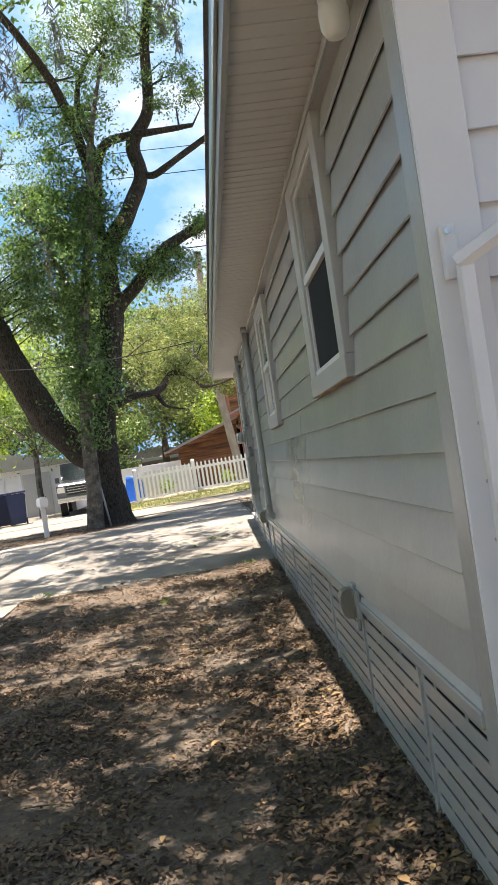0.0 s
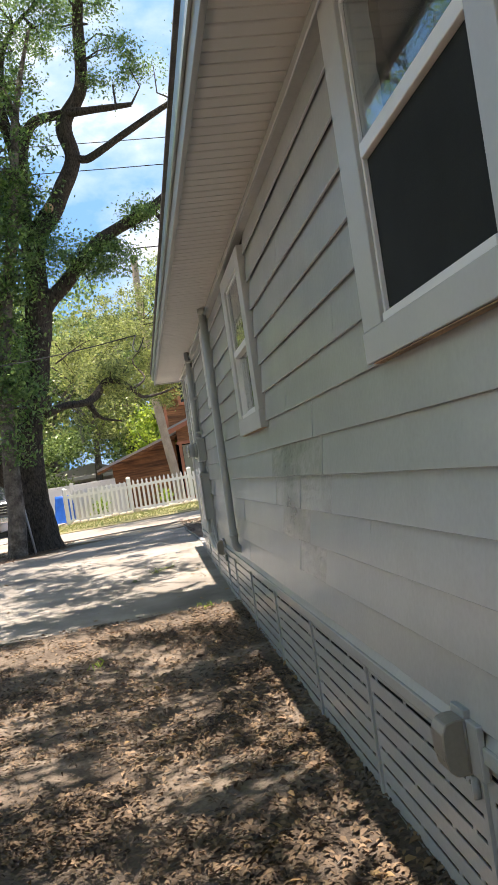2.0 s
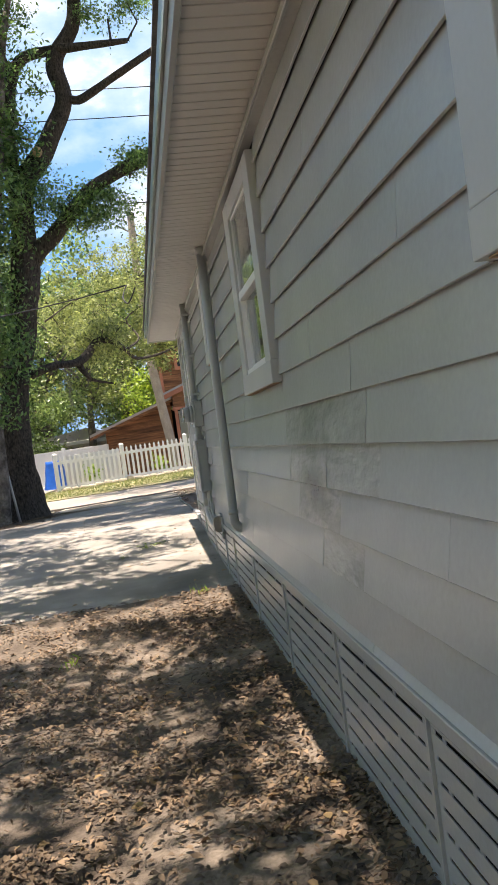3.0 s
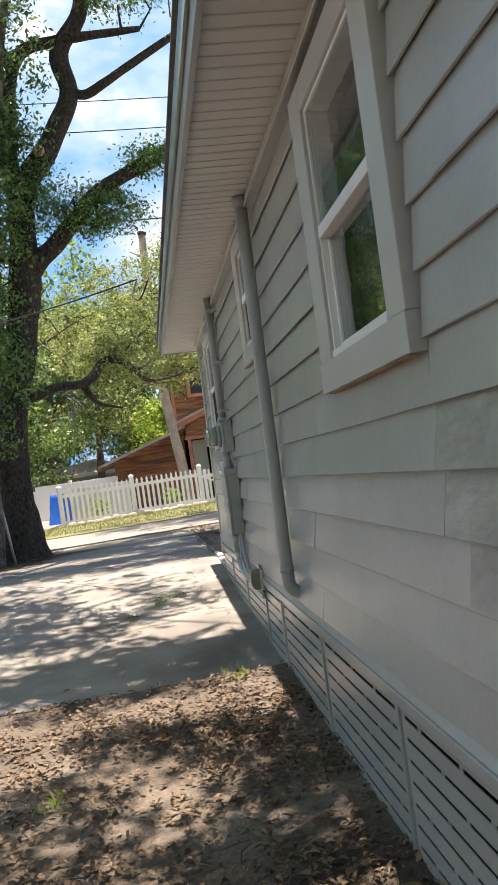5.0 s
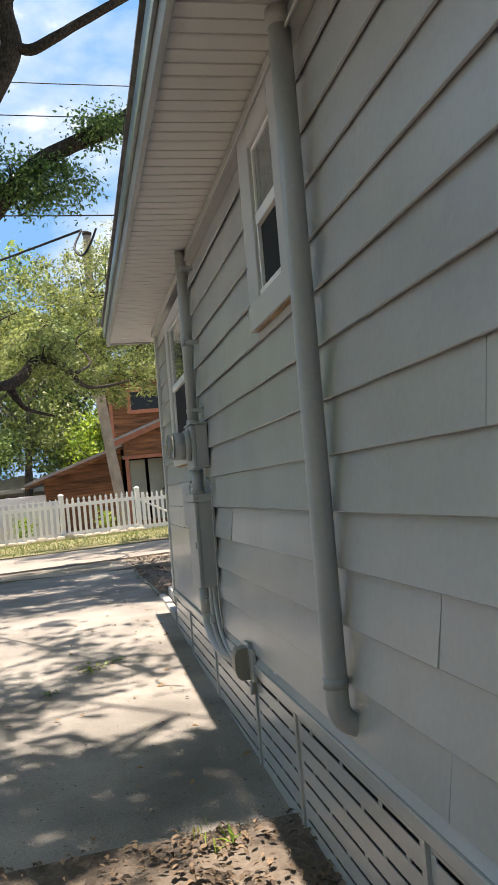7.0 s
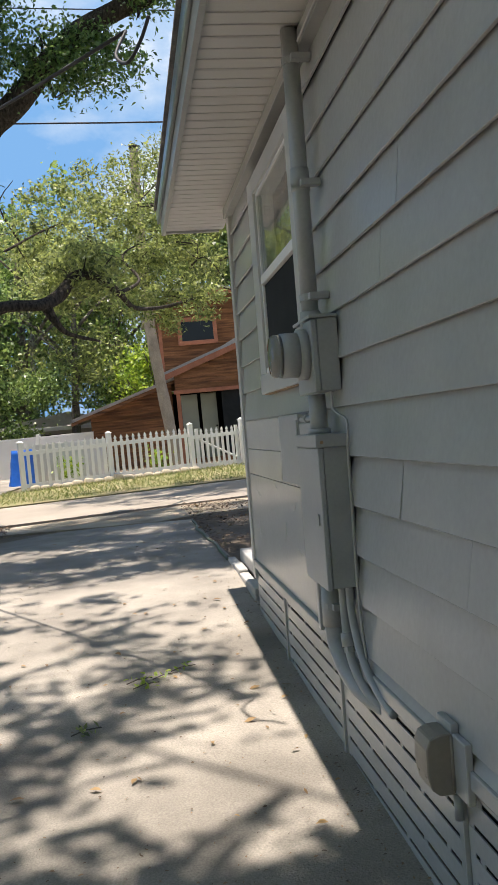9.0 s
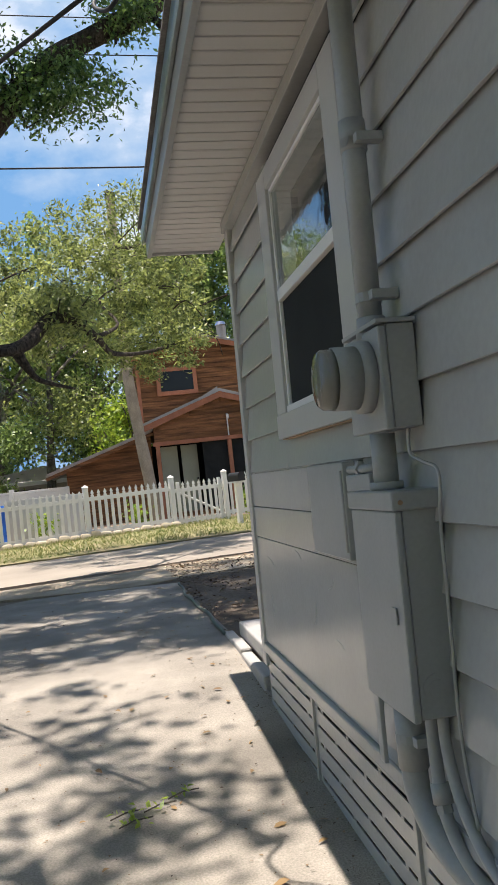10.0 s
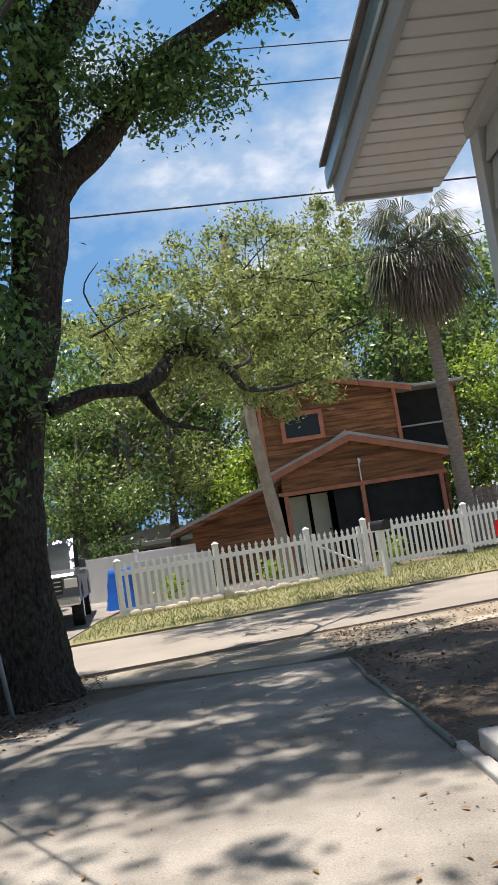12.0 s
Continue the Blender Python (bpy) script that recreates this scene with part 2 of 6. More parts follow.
def leaf_mesh(name, pts, size, material, parent, rng, up=0.35, long=1.9, droop=0.0, label=""):
    """Many small folded leaves, one at each point, joined into one mesh."""
    n = len(pts)
    pts = np.asarray(pts, float)
    d = rng.normal(size=(n, 3))
    d[:, 2] = d[:, 2] * (1 - abs(droop)) - droop * 1.6
    d /= np.linalg.norm(d, axis=1)[:, None]
    nrm = rng.normal(size=(n, 3))
    nrm[:, 2] = np.abs(nrm[:, 2]) + up
    s = np.cross(d, nrm)
    s /= np.linalg.norm(s, axis=1)[:, None] + 1e-9
    up_v = np.cross(s, d)
    ln = size * rng.uniform(0.65, 1.35, (n, 1))
    wd = ln / long * rng.uniform(0.8, 1.2, (n, 1)) / 1.3
    v = np.empty((n, 4, 3))
    v[:, 0] = pts - d * ln * 0.5
    v[:, 1] = pts + s * wd * 0.6 + up_v * wd * 0.25
    v[:, 2] = pts + d * ln * 0.5
    v[:, 3] = pts - s * wd * 0.6 + up_v * wd * 0.25
    me = bpy.data.meshes.new(name)
    me.vertices.add(n * 4), me.loops.add(n * 4), me.polygons.add(n)
    me.vertices.foreach_set("co", v.ravel())
    me.loops.foreach_set("vertex_index", np.arange(n * 4, dtype=np.int32))
    me.polygons.foreach_set("loop_start", np.arange(0, n * 4, 4, dtype=np.int32))
    me.polygons.foreach_set("loop_total", np.full(n, 4, dtype=np.int32))
    me.update(calc_edges=True)
    me.materials.append(material)
    ob = new(name, me)
    ob.parent = parent
    return tagged(ob, label, kind="stuff" if parent is None else "")


def clumps(rng, blobs, per=60, sigma=0.28):
    """Points of foliage: blobs are (x, y, z, rx, ry, rz, clumps)."""
    pts, cen = [], []
    for x, y, z, rx, ry, rz, k in blobs:
        q = rng.normal(size=(k, 3))
        q *= (rng.uniform(0.15, 1, (k, 1)) ** 0.5) / np.linalg.norm(q, axis=1)[:, None]
        c = np.array((x, y, z)) + q * (rx, ry, rz)
        cen.append(c)
        sg = sigma * rng.uniform(0.6, 1.4, (k, 1, 1))
        pts.append((c[:, None, :] + rng.normal(size=(k, per, 3)) * sg * (1, 1, 0.75)).reshape(-1, 3))
    return np.concatenate(pts), np.concatenate(cen)


def twigs(centres, limb_pts, bm, rng, share=0.5, r=0.012):
    limb = np.array([tuple(p) for p in limb_pts])
    for c in centres:
        if rng.uniform() > share:
            continue
        k = int(np.argmin(((limb - c) ** 2).sum(1)))
        a = Vector(limb[k])
        b = Vector(c)
        if (a - b).length > 1.5:
            continue
        m = (a + b) / 2 + Vector(rng.normal(size=3) * 0.15)
        tube([a, m, b], [r * 2.2, r * 1.4, r * 0.6], 4, bm, caps=False)
    return bm


GY = (-60, 0, 3, 9, 10.4, 13.1, 14.6, 15.7, 22, 25, 30, 40, 400)
GZ = (0.0, 0.0, 0.03, 0.08, 0.10, 0.195, 0.29, 0.345, 0.395, 0.41, 0.47, 0.52, 0.52)


def ground_z(x, y):
    side = 0.1 * min(max(-x, 0), 1.0) * float(np.interp(y, (7, 10.3), (1, 0.12)))
    rise = 0.04 * float(np.interp(y, (9.2, 10.2, 10.55, 10.7), (0, 1, 1, 0))) if -3.2 < x < 0.06 else 0.0
    return float(np.interp(y, GY, GZ)) - side + rise


# ---- ground ----
def ground():
    xs = sorted({*np.round(np.arange(-6, 4.01, 0.25), 3), *np.arange(-30, 31, 4.0), -400, -150, -60, 60, 150, 400})
    ys = sorted({*np.round(np.arange(-2, 22.01, 0.25), 3), *np.arange(-20, 60, 3.0), -400, -150, -60, 80, 150, 500})
    bm = bmesh.new()
    grid = []
    for y in ys:
        row = []
        for x in xs:
            under = 0.06 if (x < 0.06 and 10.6 < y < 16.7 and x > -6.4) or (-1.4 < x < 0.06 and y < 19.7 and y > 15) else 0.0
            z = ground_z(x, y) - under
            if y < 11 and abs(x) < 7:
                z += 0.02 * noise.noise(Vector((x * 1.3, y * 1.3, 0))) + 0.008 * noise.noise(Vector((x * 5, y * 5, 3)))
            row.append(bm.verts.new((x, y, z - (0.01 if y > 15 else 0))))
        grid.append(row)
    for a, b in zip(grid, grid[1:]):
        for i in range(len(xs) - 1):
            bm.faces.new((a[i], a[i + 1], b[i + 1], b[i]))
    ob = part("ground", bm, DIRT, smooth=True)
    tagged(ob, "bare sandy dirt yard under shade trees", "ground", kind="structure")


def sheet(name, outline, lift, material, label, category, step=0.5, thick=0.06, edge=0.0):
    """A paved or grown sheet with thickness that follows the ground."""
    bm = bmesh.new()
    bm.faces.new([bm.verts.new((x, y, 0)) for x, y in outline])
    lo, hi = min(y for _, y in outline), max(y for _, y in outline)
    for y in GY[1:-1] + tuple(np.arange(lo, hi, step)):
        if lo < y < hi:
            bmesh.ops.bisect_plane(bm, geom=bm.verts[:] + bm.edges[:] + bm.faces[:], plane_co=(0, y, 0), plane_no=(0, 1, 0))
    x0, x1 = min(x for x, _ in outline), max(x for x, _ in outline)
    for x in np.arange(x0, x1, max(step, (x1 - x0) / 40)):
        bmesh.ops.bisect_plane(bm, geom=bm.verts[:] + bm.edges[:] + bm.faces[:], plane_co=(x, 0, 0), plane_no=(1, 0, 0))
    got = bmesh.ops.extrude_face_region(bm, geom=bm.faces[:])
    top = {v for v in got["geom"] if isinstance(v, bmesh.types.BMVert)}
    for v in bm.verts:
        z = float(np.interp(v.co.y, GY, GZ))
        v.co.z = z + lift + edge * noise.noise(Vector((v.co.x * 0.8, v.co.y * 0.8, 5))) if v in top else z + lift - thick
    bmesh.ops.recalc_face_normals(bm, faces=bm.faces)
    ob = part(name, bm, material)
    tagged(ob, label, category, kind="structure")
    return ob


ground()
sheet("driveway", [(-7, 7.5), (-3.2, 7.5), (-3.14, 10.62), (-1.6, 10.55), (-0.8, 10.51), (0.03, 10.47), (0.11, 14.62), (0.18, 14.7), (0.12, 19.75), (-0.5, 19.9), (-1.5, 19.95), (-2.2, 19.4), (-2.7, 18.5), (-4.8, 17.4), (-7, 16.8)],
      0.012, CONCRETE, "weathered exposed-aggregate concrete driveway with dappled shade", "driveway", thick=0.14)
sheet("road", [(-60, 10.2), (60, 33.8), (60, 37.6), (-60, 13.6)], 0.014, ASPHALT, "pale worn asphalt lane crossing in front", "road", 2.5)
sheet("verge", [(-9, 19.6), (-2.4, 20.4), (-0.4, 19.97), (2, 20.9), (8, 22.5), (8, 23.3), (-9, 19.95)], 0.006, SAND, "sandy road verge with dry leaves", "verge", 1.0, 0.04)
sheet("lawn", [(-3.5, 25.25), (30, 31.9), (30, 41.5), (-3.3, 28.95)], 0.012, GRASSM, "sparse dry grass strip before the picket fence", "lawn", 1.0, 0.05)
sheet("neighbour_drive", [(-12, 23.4), (-3.55, 25.1), (-3.35, 29.2), (-2.6, 38), (-12, 38)], 0.016, CONCRETE, "pale concrete drive beside the picket fence", "driveway", 1.5, 0.05)


# ---- the grey house ----
HOUSE_YAW = -1.0
Y0, Y1, ZB, ZS = 2.20, 14.585, 0.60, 2.86
OPEN = [(3.53, 4.68, 1.67, 2.80, 3.66, 4.49, 1.768, 2.72, 2.265), (7.14, 8.20, 1.635, 2.74, 7.30, 8.02, 1.745, 2.64, 2.19),
        (9.80, 10.45, 2.03, 2.80, 9.91, 10.27, 2.13, 2.70, 2.42), (12.36, 13.56, 1.62, 2.70, 12.52, 13.40, 1.718, 2.615, 2.18)]
FLAT = (12.58, 1.49)


def wall_core():
    """The wall behind the boards, built of blocks round the openings."""
    bm = bmesh.new()
    ys = sorted({Y0 + 0.02, Y1 - 0.02, *[o[4] for o in OPEN], *[o[5] for o in OPEN]})
    for a, b in zip(ys, ys[1:]):
        hole = [o for o in OPEN if o[4] <= a + 1e-6 and b <= o[5] + 1e-6]
        if hole:
            box(0.025, 0.15, a, b, ZB - 0.05, hole[0][6], bm=bm)
            box(0.025, 0.15, a, b, hole[0][7], ZS + 0.1, bm=bm)
        else:
            box(0.025, 0.15, a, b, ZB - 0.05, ZS + 0.1, bm=bm)
    # core coloured near-black so the gaps between boards look deeply shaded
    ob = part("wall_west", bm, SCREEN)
    return tagged(ob, "side wall of a house clad in light grey painted lap boards", "wall", kind="structure")


wall_w = wall_core()


def back_wall():
    bm = box(0.03, 8, Y0 + 0.03, Y0 + 0.15, ZB - 0.1, ZS + 0.1)
    return tagged(part("wall_south", bm, WHITE), "white painted lap-sided back wall", "wall", kind="structure")


wall_s = back_wall()
tagged(part("wall_north", box(0.16, 8, Y1 - 0.15, Y1 - 0.02, 0.3, ZS + 0.1), PAINT), "front wall of the grey house", "wall", kind="structure")
tagged(part("wall_east", box(8, 8.12, Y0 + 0.15, Y1 - 0.15, 0.3, ZS + 0.1), PAINT), "far side wall of the grey house", "wall", kind="structure")
# room surfaces take a very dark colour in place of indoor shade
tagged(part("floor", box(0.16, 7.99, Y0 + 0.16, Y1 - 0.16, 0.62, 0.7), ROOM), "floor inside the house, coloured dark for the gloom", "floor", kind="structure")
tagged(part("ceiling", box(0.16, 7.99, Y0 + 0.16, Y1 - 0.16, 2.97, 3.0), ROOM), "ceiling inside the house, coloured dark for the gloom", "ceiling", kind="structure")
tagged(part("partition_wall", box(1.3, 1.36, Y0 + 0.17, Y1 - 0.17, 0.71, 2.96), ROOM), "inner wall behind the windows, coloured dark for the gloom", "wall", kind="structure")


def eave():
    bm = bmesh.new()
    y, rng = 1.55, random.Random(4)
    prof = []
    while y < 15.12:
        for k in range(3):
            w = 0.088
            prof += [(y, ZS), (y + w - 0.012, ZS), (y + w - 0.009, ZS + 0.009), (y + w - 0.003, ZS + 0.009)]
            y += w
        prof += [(y, ZS + 0.001), (y + 0.008, ZS - 0.002)]
        y += 0.010
    last = None
    for yy, zz in prof:
        if yy > 15.16:
            break
        cur = (bm.verts.new((-0.372, yy, zz)), bm.verts.new((0.03, yy, zz)))
        if last:
            bm.faces.new((last[0], cur[0], cur[1], last[1]))
        last = cur
    for f in bm.faces:
        f.normal_flip()
    box(-0.371, 0.02, 1.56, 15.14, ZS + 0.013, ZS + 0.03, bm=bm)
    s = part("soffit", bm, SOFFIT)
    tagged(s, "white vinyl soffit panels under the eave", "soffit", kind="structure")
    f = part("fascia", box(-0.40, -0.374, 1.5, 15.17, 2.835, 2.985, 0.003), FASCIA)
    tagged(f, "grey painted fascia board along the eave", "fascia", kind="structure")
    bm = prism([(-0.402, 2.93), (-0.418, 2.92), (-0.424, 2.93), (-0.424, 3.0), (-0.40, 3.02), (-0.36, 3.03), (-0.36, 3.02), (-0.402, 3.0)], 1.5, 15.19)
    tagged(part("drip_edge", bm, DRIP), "shiny galvanised metal drip edge", "drip edge", kind="structure")
    bm = prism([(-0.44, 3.022), (-0.44, 3.036), (4.0, 4.35), (8.5, 3.036), (8.5, 3.02), (4.0, 4.30), (-0.3, 3.04)], 1.5, 15.2)
    tagged(part("roof", bm, SHINGLE), "dark shingle roof of the grey house", "roof", kind="structure")
    bm = box(-0.37, 0.0, 15.145, 15.165, 2.845, 3.02)
    tagged(part("rake_board", bm, TRIM), "white end board closing the eave", "trim", kind="structure")
    tagged(part("frieze", box(-0.035, 0.02, Y0, Y1, 2.79, 2.852, 0.004), PAINT), "grey frieze trim at the top of the wall", "trim", kind="structure")
    bm = tube([(-0.045, y, 2.783 + 0.006 * math.sin(y * 2.1) + 0.003 * math.sin(y * 7)) for y in np.arange(2.2, 12.2, 0.3)], 0.006, 6)
    tagged(part("wall_cable", bm, PAINT), "painted cable clipped under the soffit", "cable")


eave()
tagged(part("corner_board_south", box(-0.016, 0.02, Y0 - 0.012, Y0 + 0.11, 0.45, ZS - 0.005, 0.003), PAINT), "grey corner board", "trim", kind="structure")
tagged(part("corner_board_back", box(-0.014, 0.13, Y0 - 0.03, Y0 - 0.013, 0.45, ZS - 0.005, 0.003), WHITE), "white corner board on the back wall", "trim", kind="structure")
tagged(part("corner_board_north", box(-0.018, 0.03, Y1 - 0.075, Y1 + 0.01, 0.50, ZS - 0.005, 0.004), TRIM), "pale corner board at the front of the house", "trim", kind="structure")
tagged(part("water_table", box(-0.024, 0.02, Y0 + 0.112, Y1 - 0.08, 0.577, 0.625, 0.006), PAINT), "grey trim band above the skirting", "trim", kind="structure")


def window(i, o):
    y0, y1, z0, z1, a, b, c, d, m = o
    w = thing("window_%d" % i, (0, (a + b) / 2, c), "white sash window with wide painted trim in the grey wall", "window", "house windows", "structure")
    inv = Matrix.Translation((0, -(a + b) / 2, -c))
    def add(name, bm, material, label="", par=None):
        bmesh.ops.transform(bm, matrix=inv, verts=bm.verts)
        return part(name, bm, material, par or w, label)
    sill_h = c - z0
    add("casing", box(-0.034, 0.024, y0, a, z0 + sill_h, z1, 0.004), TRIM)
    add("casing", box(-0.034, 0.024, b, y1, z0 + sill_h, z1, 0.004), TRIM)
    add("casing", box(-0.034, 0.024, a + 0.001, b - 0.001, d, z1, 0.004), TRIM)
    add("sill", box(-0.038, 0.024, y0 - 0.004, y1 + 0.004, z0, z0 + sill_h - 0.001, 0.004), TRIM)
    add("caulk_line", box(-0.03, 0.0, y0 + 0.03, y1 - 0.05, z0 - 0.005, z0 - 0.001, 0.001), RUST, "rusty orange caulk line under the sill")
    fr = add("frame", box(-0.02, 0.07, a, a + 0.014, c, d, 0.003), VINYL)
    add("frame", box(-0.02, 0.07, b - 0.014, b, c, d, 0.003), VINYL)
    add("frame", box(-0.02, 0.07, a + 0.015, b - 0.015, d - 0.014, d, 0.003), VINYL)
    add("frame", box(-0.03, 0.07, a + 0.015, b - 0.015, c, c + 0.025, 0.003), VINYL)
    add("meeting_rail", box(-0.026, 0.03, a + 0.015, b - 0.015, m - 0.022, m + 0.022, 0.004), VINYL)
    add("sash_stile", box(0.004, 0.034, a + 0.015, a + 0.036, c + 0.026, m - 0.023, 0.003), VINYL)
    add("sash_stile", box(0.004, 0.034, b - 0.036, b - 0.015, c + 0.026, m - 0.023, 0.003), VINYL)
    add("sash_rail", box(0.004, 0.034, a + 0.037, b - 0.037, c + 0.026, c + 0.05, 0.003), VINYL)
    up = add("upper_pane", box(-0.010, -0.006, a + 0.0145, b - 0.0145, m + 0.0225, d - 0.0145), GLASS)
    lo = add("lower_pane", box(0.015, 0.019, a + 0.037, b - 0.037, c + 0.051, m - 0.023), GLASS)
    up.visible_shadow = lo.visible_shadow = False
    if i != 2:
        add("insect_screen", box(-0.006, -0.004, a + 0.0152, b - 0.0152, c + 0.0262, m - 0.0232), SCREEN, "dark insect screen over the lower sash")
    # added sheet, its near-black colour stands for the unlit room
    add("blind", box(0.10, 0.105, a + 0.002, b - 0.01, c + 0.02, d - 0.02), SCREEN, "near-black sheet behind the glass, standing for the unlit room")


for i, o in enumerate(OPEN):
    window(i + 1, o)


def boards():
    """Lap boards, each wedge-shaped, cut at the windows and jointed here and there."""
    rng = random.Random(7)
    k = 0
    z = 0.498
    joints = {0: (5.95, 11.2), 1: (4.9, 8.95), 2: (5.95, 6.6, 12.3), 3: (5.1, 6.2, 7.02, 8.93, 11.0), 4: (5.62, 6.35, 7.13, 10.7, 11.45), 5: (5.7, 6.3, 7.13, 10.66), 6: (5.83, 8.62, 9.9), 7: (6.4, 11.6), 8: (5.2, 9.1, 11.5), 9: (6.9, 11.3), 10: (5.5, 9.2), 11: (6.1,), 12: (7.0,)}
    while z < 2.8:
        z0, z1 = max(z, 0.622), min(z + 0.182, 2.80)
        if z1 - z0 > 0.03:
            cuts = [Y0 + 0.112, *joints.get(k, ()), Y1 - 0.078]
            for a, b in zip(cuts, cuts[1:]):
                spans = [(a, b)]
                under = []
                for o in OPEN:
                    if z1 - 0.02 > o[2] and z0 + 0.02 < o[3]:
                        if z0 < o[2] - 0.015:
                            under += [(max(s, o[0] - 0.016), min(e, o[1] + 0.003), o[2] - 0.001) for s, e in spans if min(e, o[1]) - max(s, o[0]) > 0.02]
                        spans = [q for s, e in spans for q in ((s, min(e, o[0] - 0.016)), (max(s, o[1] + 0.003), e)) if q[1] - q[0] > 0.02]
                if z < FLAT[1] - 0.05:
                    spans = [(s, min(e, FLAT[0])) for s, e in spans if s < FLAT[0]]
                for s, e, zt in [(s, e, z1) for s, e in spans] + under:
                    j = rng.uniform(-0.0025, 0.0025)
                    t = (-0.006 if z > 1.4 else -0.014) + j
                    n = max(1, int((e - s) / 0.6))
                    bm = bmesh.new()
                    rows = []
                    for q in range(n + 1):
                        y = s + 0.001 + (e - s - 0.002) * q / n
                        w = 0.0022 * noise.noise(Vector((y * 1.1, z * 4, 2)))
                        dz = 0.003 * noise.noise(Vector((y * 0.7, z * 9, 8)))
                        rows.append([bm.verts.new(c) for c in ((t + w, y, z0 + dz + 0.002), (t + w + 0.002, y, z0 + dz), (t + w + 0.010, y, z0 + dz), (0.0245, y, zt), (0.014 - 0.15 * (z1 - zt), y, zt))])
                    for r0, r1 in zip(rows, rows[1:]):
                        for h in range(5):
                            bm.faces.new((r0[h], r0[(h + 1) % 5], r1[(h + 1) % 5], r1[h]))
                    bm.faces.new(rows[0]), bm.faces.new(rows[-1][::-1])
                    bmesh.ops.recalc_face_normals(bm, faces=bm.faces)
                    part("siding_board", bm, PATCHY if e - s < 0.95 and 5.5 < s < 6.8 and z < 1.4 else PAINT, wall_w)
        z += 0.167
        k += 1
    part("flat_panel", box(-0.006, 0.024, FLAT[0] + 0.001, Y1 - 0.078, 0.627, 1.17, 0.003), PAINT, wall_w, "smooth patched lower panel")
    part("flat_panel", box(-0.008, 0.024, FLAT[0] + 0.001, Y1 - 0.078, 1.172, 1.325, 0.003), PAINT, wall_w, "smooth patched panel")
    part("flat_panel", box(0.0, 0.024, FLAT[0] + 0.001, Y1 - 0.078, 1.496, 1.53), PAINT, wall_w)
    part("flat_panel", box(-0.007, 0.024, FLAT[0] + 0.001, Y1 - 0.078, 1.327, 1.495, 0.003), PAINT, wall_w, "smooth patched panel")
    for y, z, dy, dz in ((13.0, 1.10, 0.1, -0.05), (13.5, 1.13, 0.12, 0.03), (13.3, 0.98, 0.05, -0.09), (12.95, 0.86, 0.09, 0.02), (14.1, 1.05, 0.14, 0.03), (14.2, 0.8, 0.03, 0.1)):
        part("crack", tube(smooth_line([(-0.006, y, z), (-0.0065, y + dy * 0.4, z + dz * 0.7), (-0.006, y + dy, z + dz)], 3), 0.0012, 4), PAINT2, wall_w, "thin crack in the painted panel")
    # white boards of the back wall
    z = 0.6
    while z < 2.75:
        part("siding_board", white_board(z), WHITE, wall_s)
        z += 0.195


def white_board(z):
    bm = bmesh.new()
    pts = [(Y0 - 0.004, z + 0.002), (Y0 + 0.007, z + 0.002), (Y0 + 0.0295, z + 0.2), (Y0 + 0.018, z + 0.2)]
    return prism(pts, 0.132, 7.9, bm, "x")


# ---- skirting ----
def skirting():
    ys = [2.23, 3.12, 4.29, 5.46, 6.60, 7.85, 9.13, 10.37, 11.15, 12.37, 13.54, 14.55]
    # a near-black sheet paints the crawlspace shade seen through the slots
    tagged(part("crawlspace", box(0.16, 0.2, 2.2, 14.5, -0.1, 0.55), DARK), "near-black sheet standing for the shade behind the skirting", "wall", kind="structure")
    for i, (a, b) in enumerate(zip(ys, ys[1:])):
        g = min(ground_z(-0.02, a), ground_z(-0.02, b)) - 0.03
        p = thing("skirting_panel", (0, (a + b) / 2, g), "light grey slotted skirting panel between house wall and ground", "skirting", "skirting panels along the house")
        off = Matrix.Translation((0, -(a + b) / 2, -g))
        def add(name, bm, m=PAINT):
            bmesh.ops.transform(bm, matrix=off, verts=bm.verts)
            part(name, bm, m, p)
        add("stile", box(-0.012, 0.012, a - 0.014, a + 0.014, g, 0.575, 0.003))
        top = 0.575
        z, row = top - 0.035, 0
        add("rail", box(0.0, 0.011, a + 0.015, b - 0.015, top - 0.034, top, 0.002))
        while z > g + 0.02:
            h = min(0.07, z - g)
            bm = box(0.0, 0.004, a + 0.015, b - 0.015, z - h, z - 0.013, 0.0)
            y = a + 0.015 + (0.11 if row % 2 else 0.30)
            box(0.0005, 0.0035, a + 0.015, a + 0.05, z - 0.0135, z + 0.001, bm=bm)
            while y < b - 0.05:
                box(0.0005, 0.0035, y, y + 0.028, z - 0.0135, z + 0.001, bm=bm)
                y += 0.36
            box(0.0005, 0.0035, b - 0.05, b - 0.016, z - 0.0135, z + 0.001, bm=bm)
            add("slat", bm)
            z -= h
            row += 1


skirting()


# ---- fittings on the wall ----
def at_origin(bm, at):
    bmesh.ops.transform(bm, matrix=Matrix.Translation(-Vector(at)), verts=bm.verts)
    return bm


def fitted(name, at, label, category, parts, group=""):
    """A thing at a place, with parts given as (name, bmesh in world metres, material, label, smooth)."""
    t = thing(name, at, label, category, group)
    for n, bm, m, lab, sm in parts:
        part(n, at_origin(bm, at), m, t, lab, sm)
    return t


def strap(y, z, r, x):
    bm = tube([(x, y, z - 0.012), (x, y, z + 0.012)], r + 0.004, 14)
    box(x - 0.01, 0.0, y - r - 0.03, y - r + 0.004, z - 0.012, z + 0.012, 0.002, bm)
    return bm


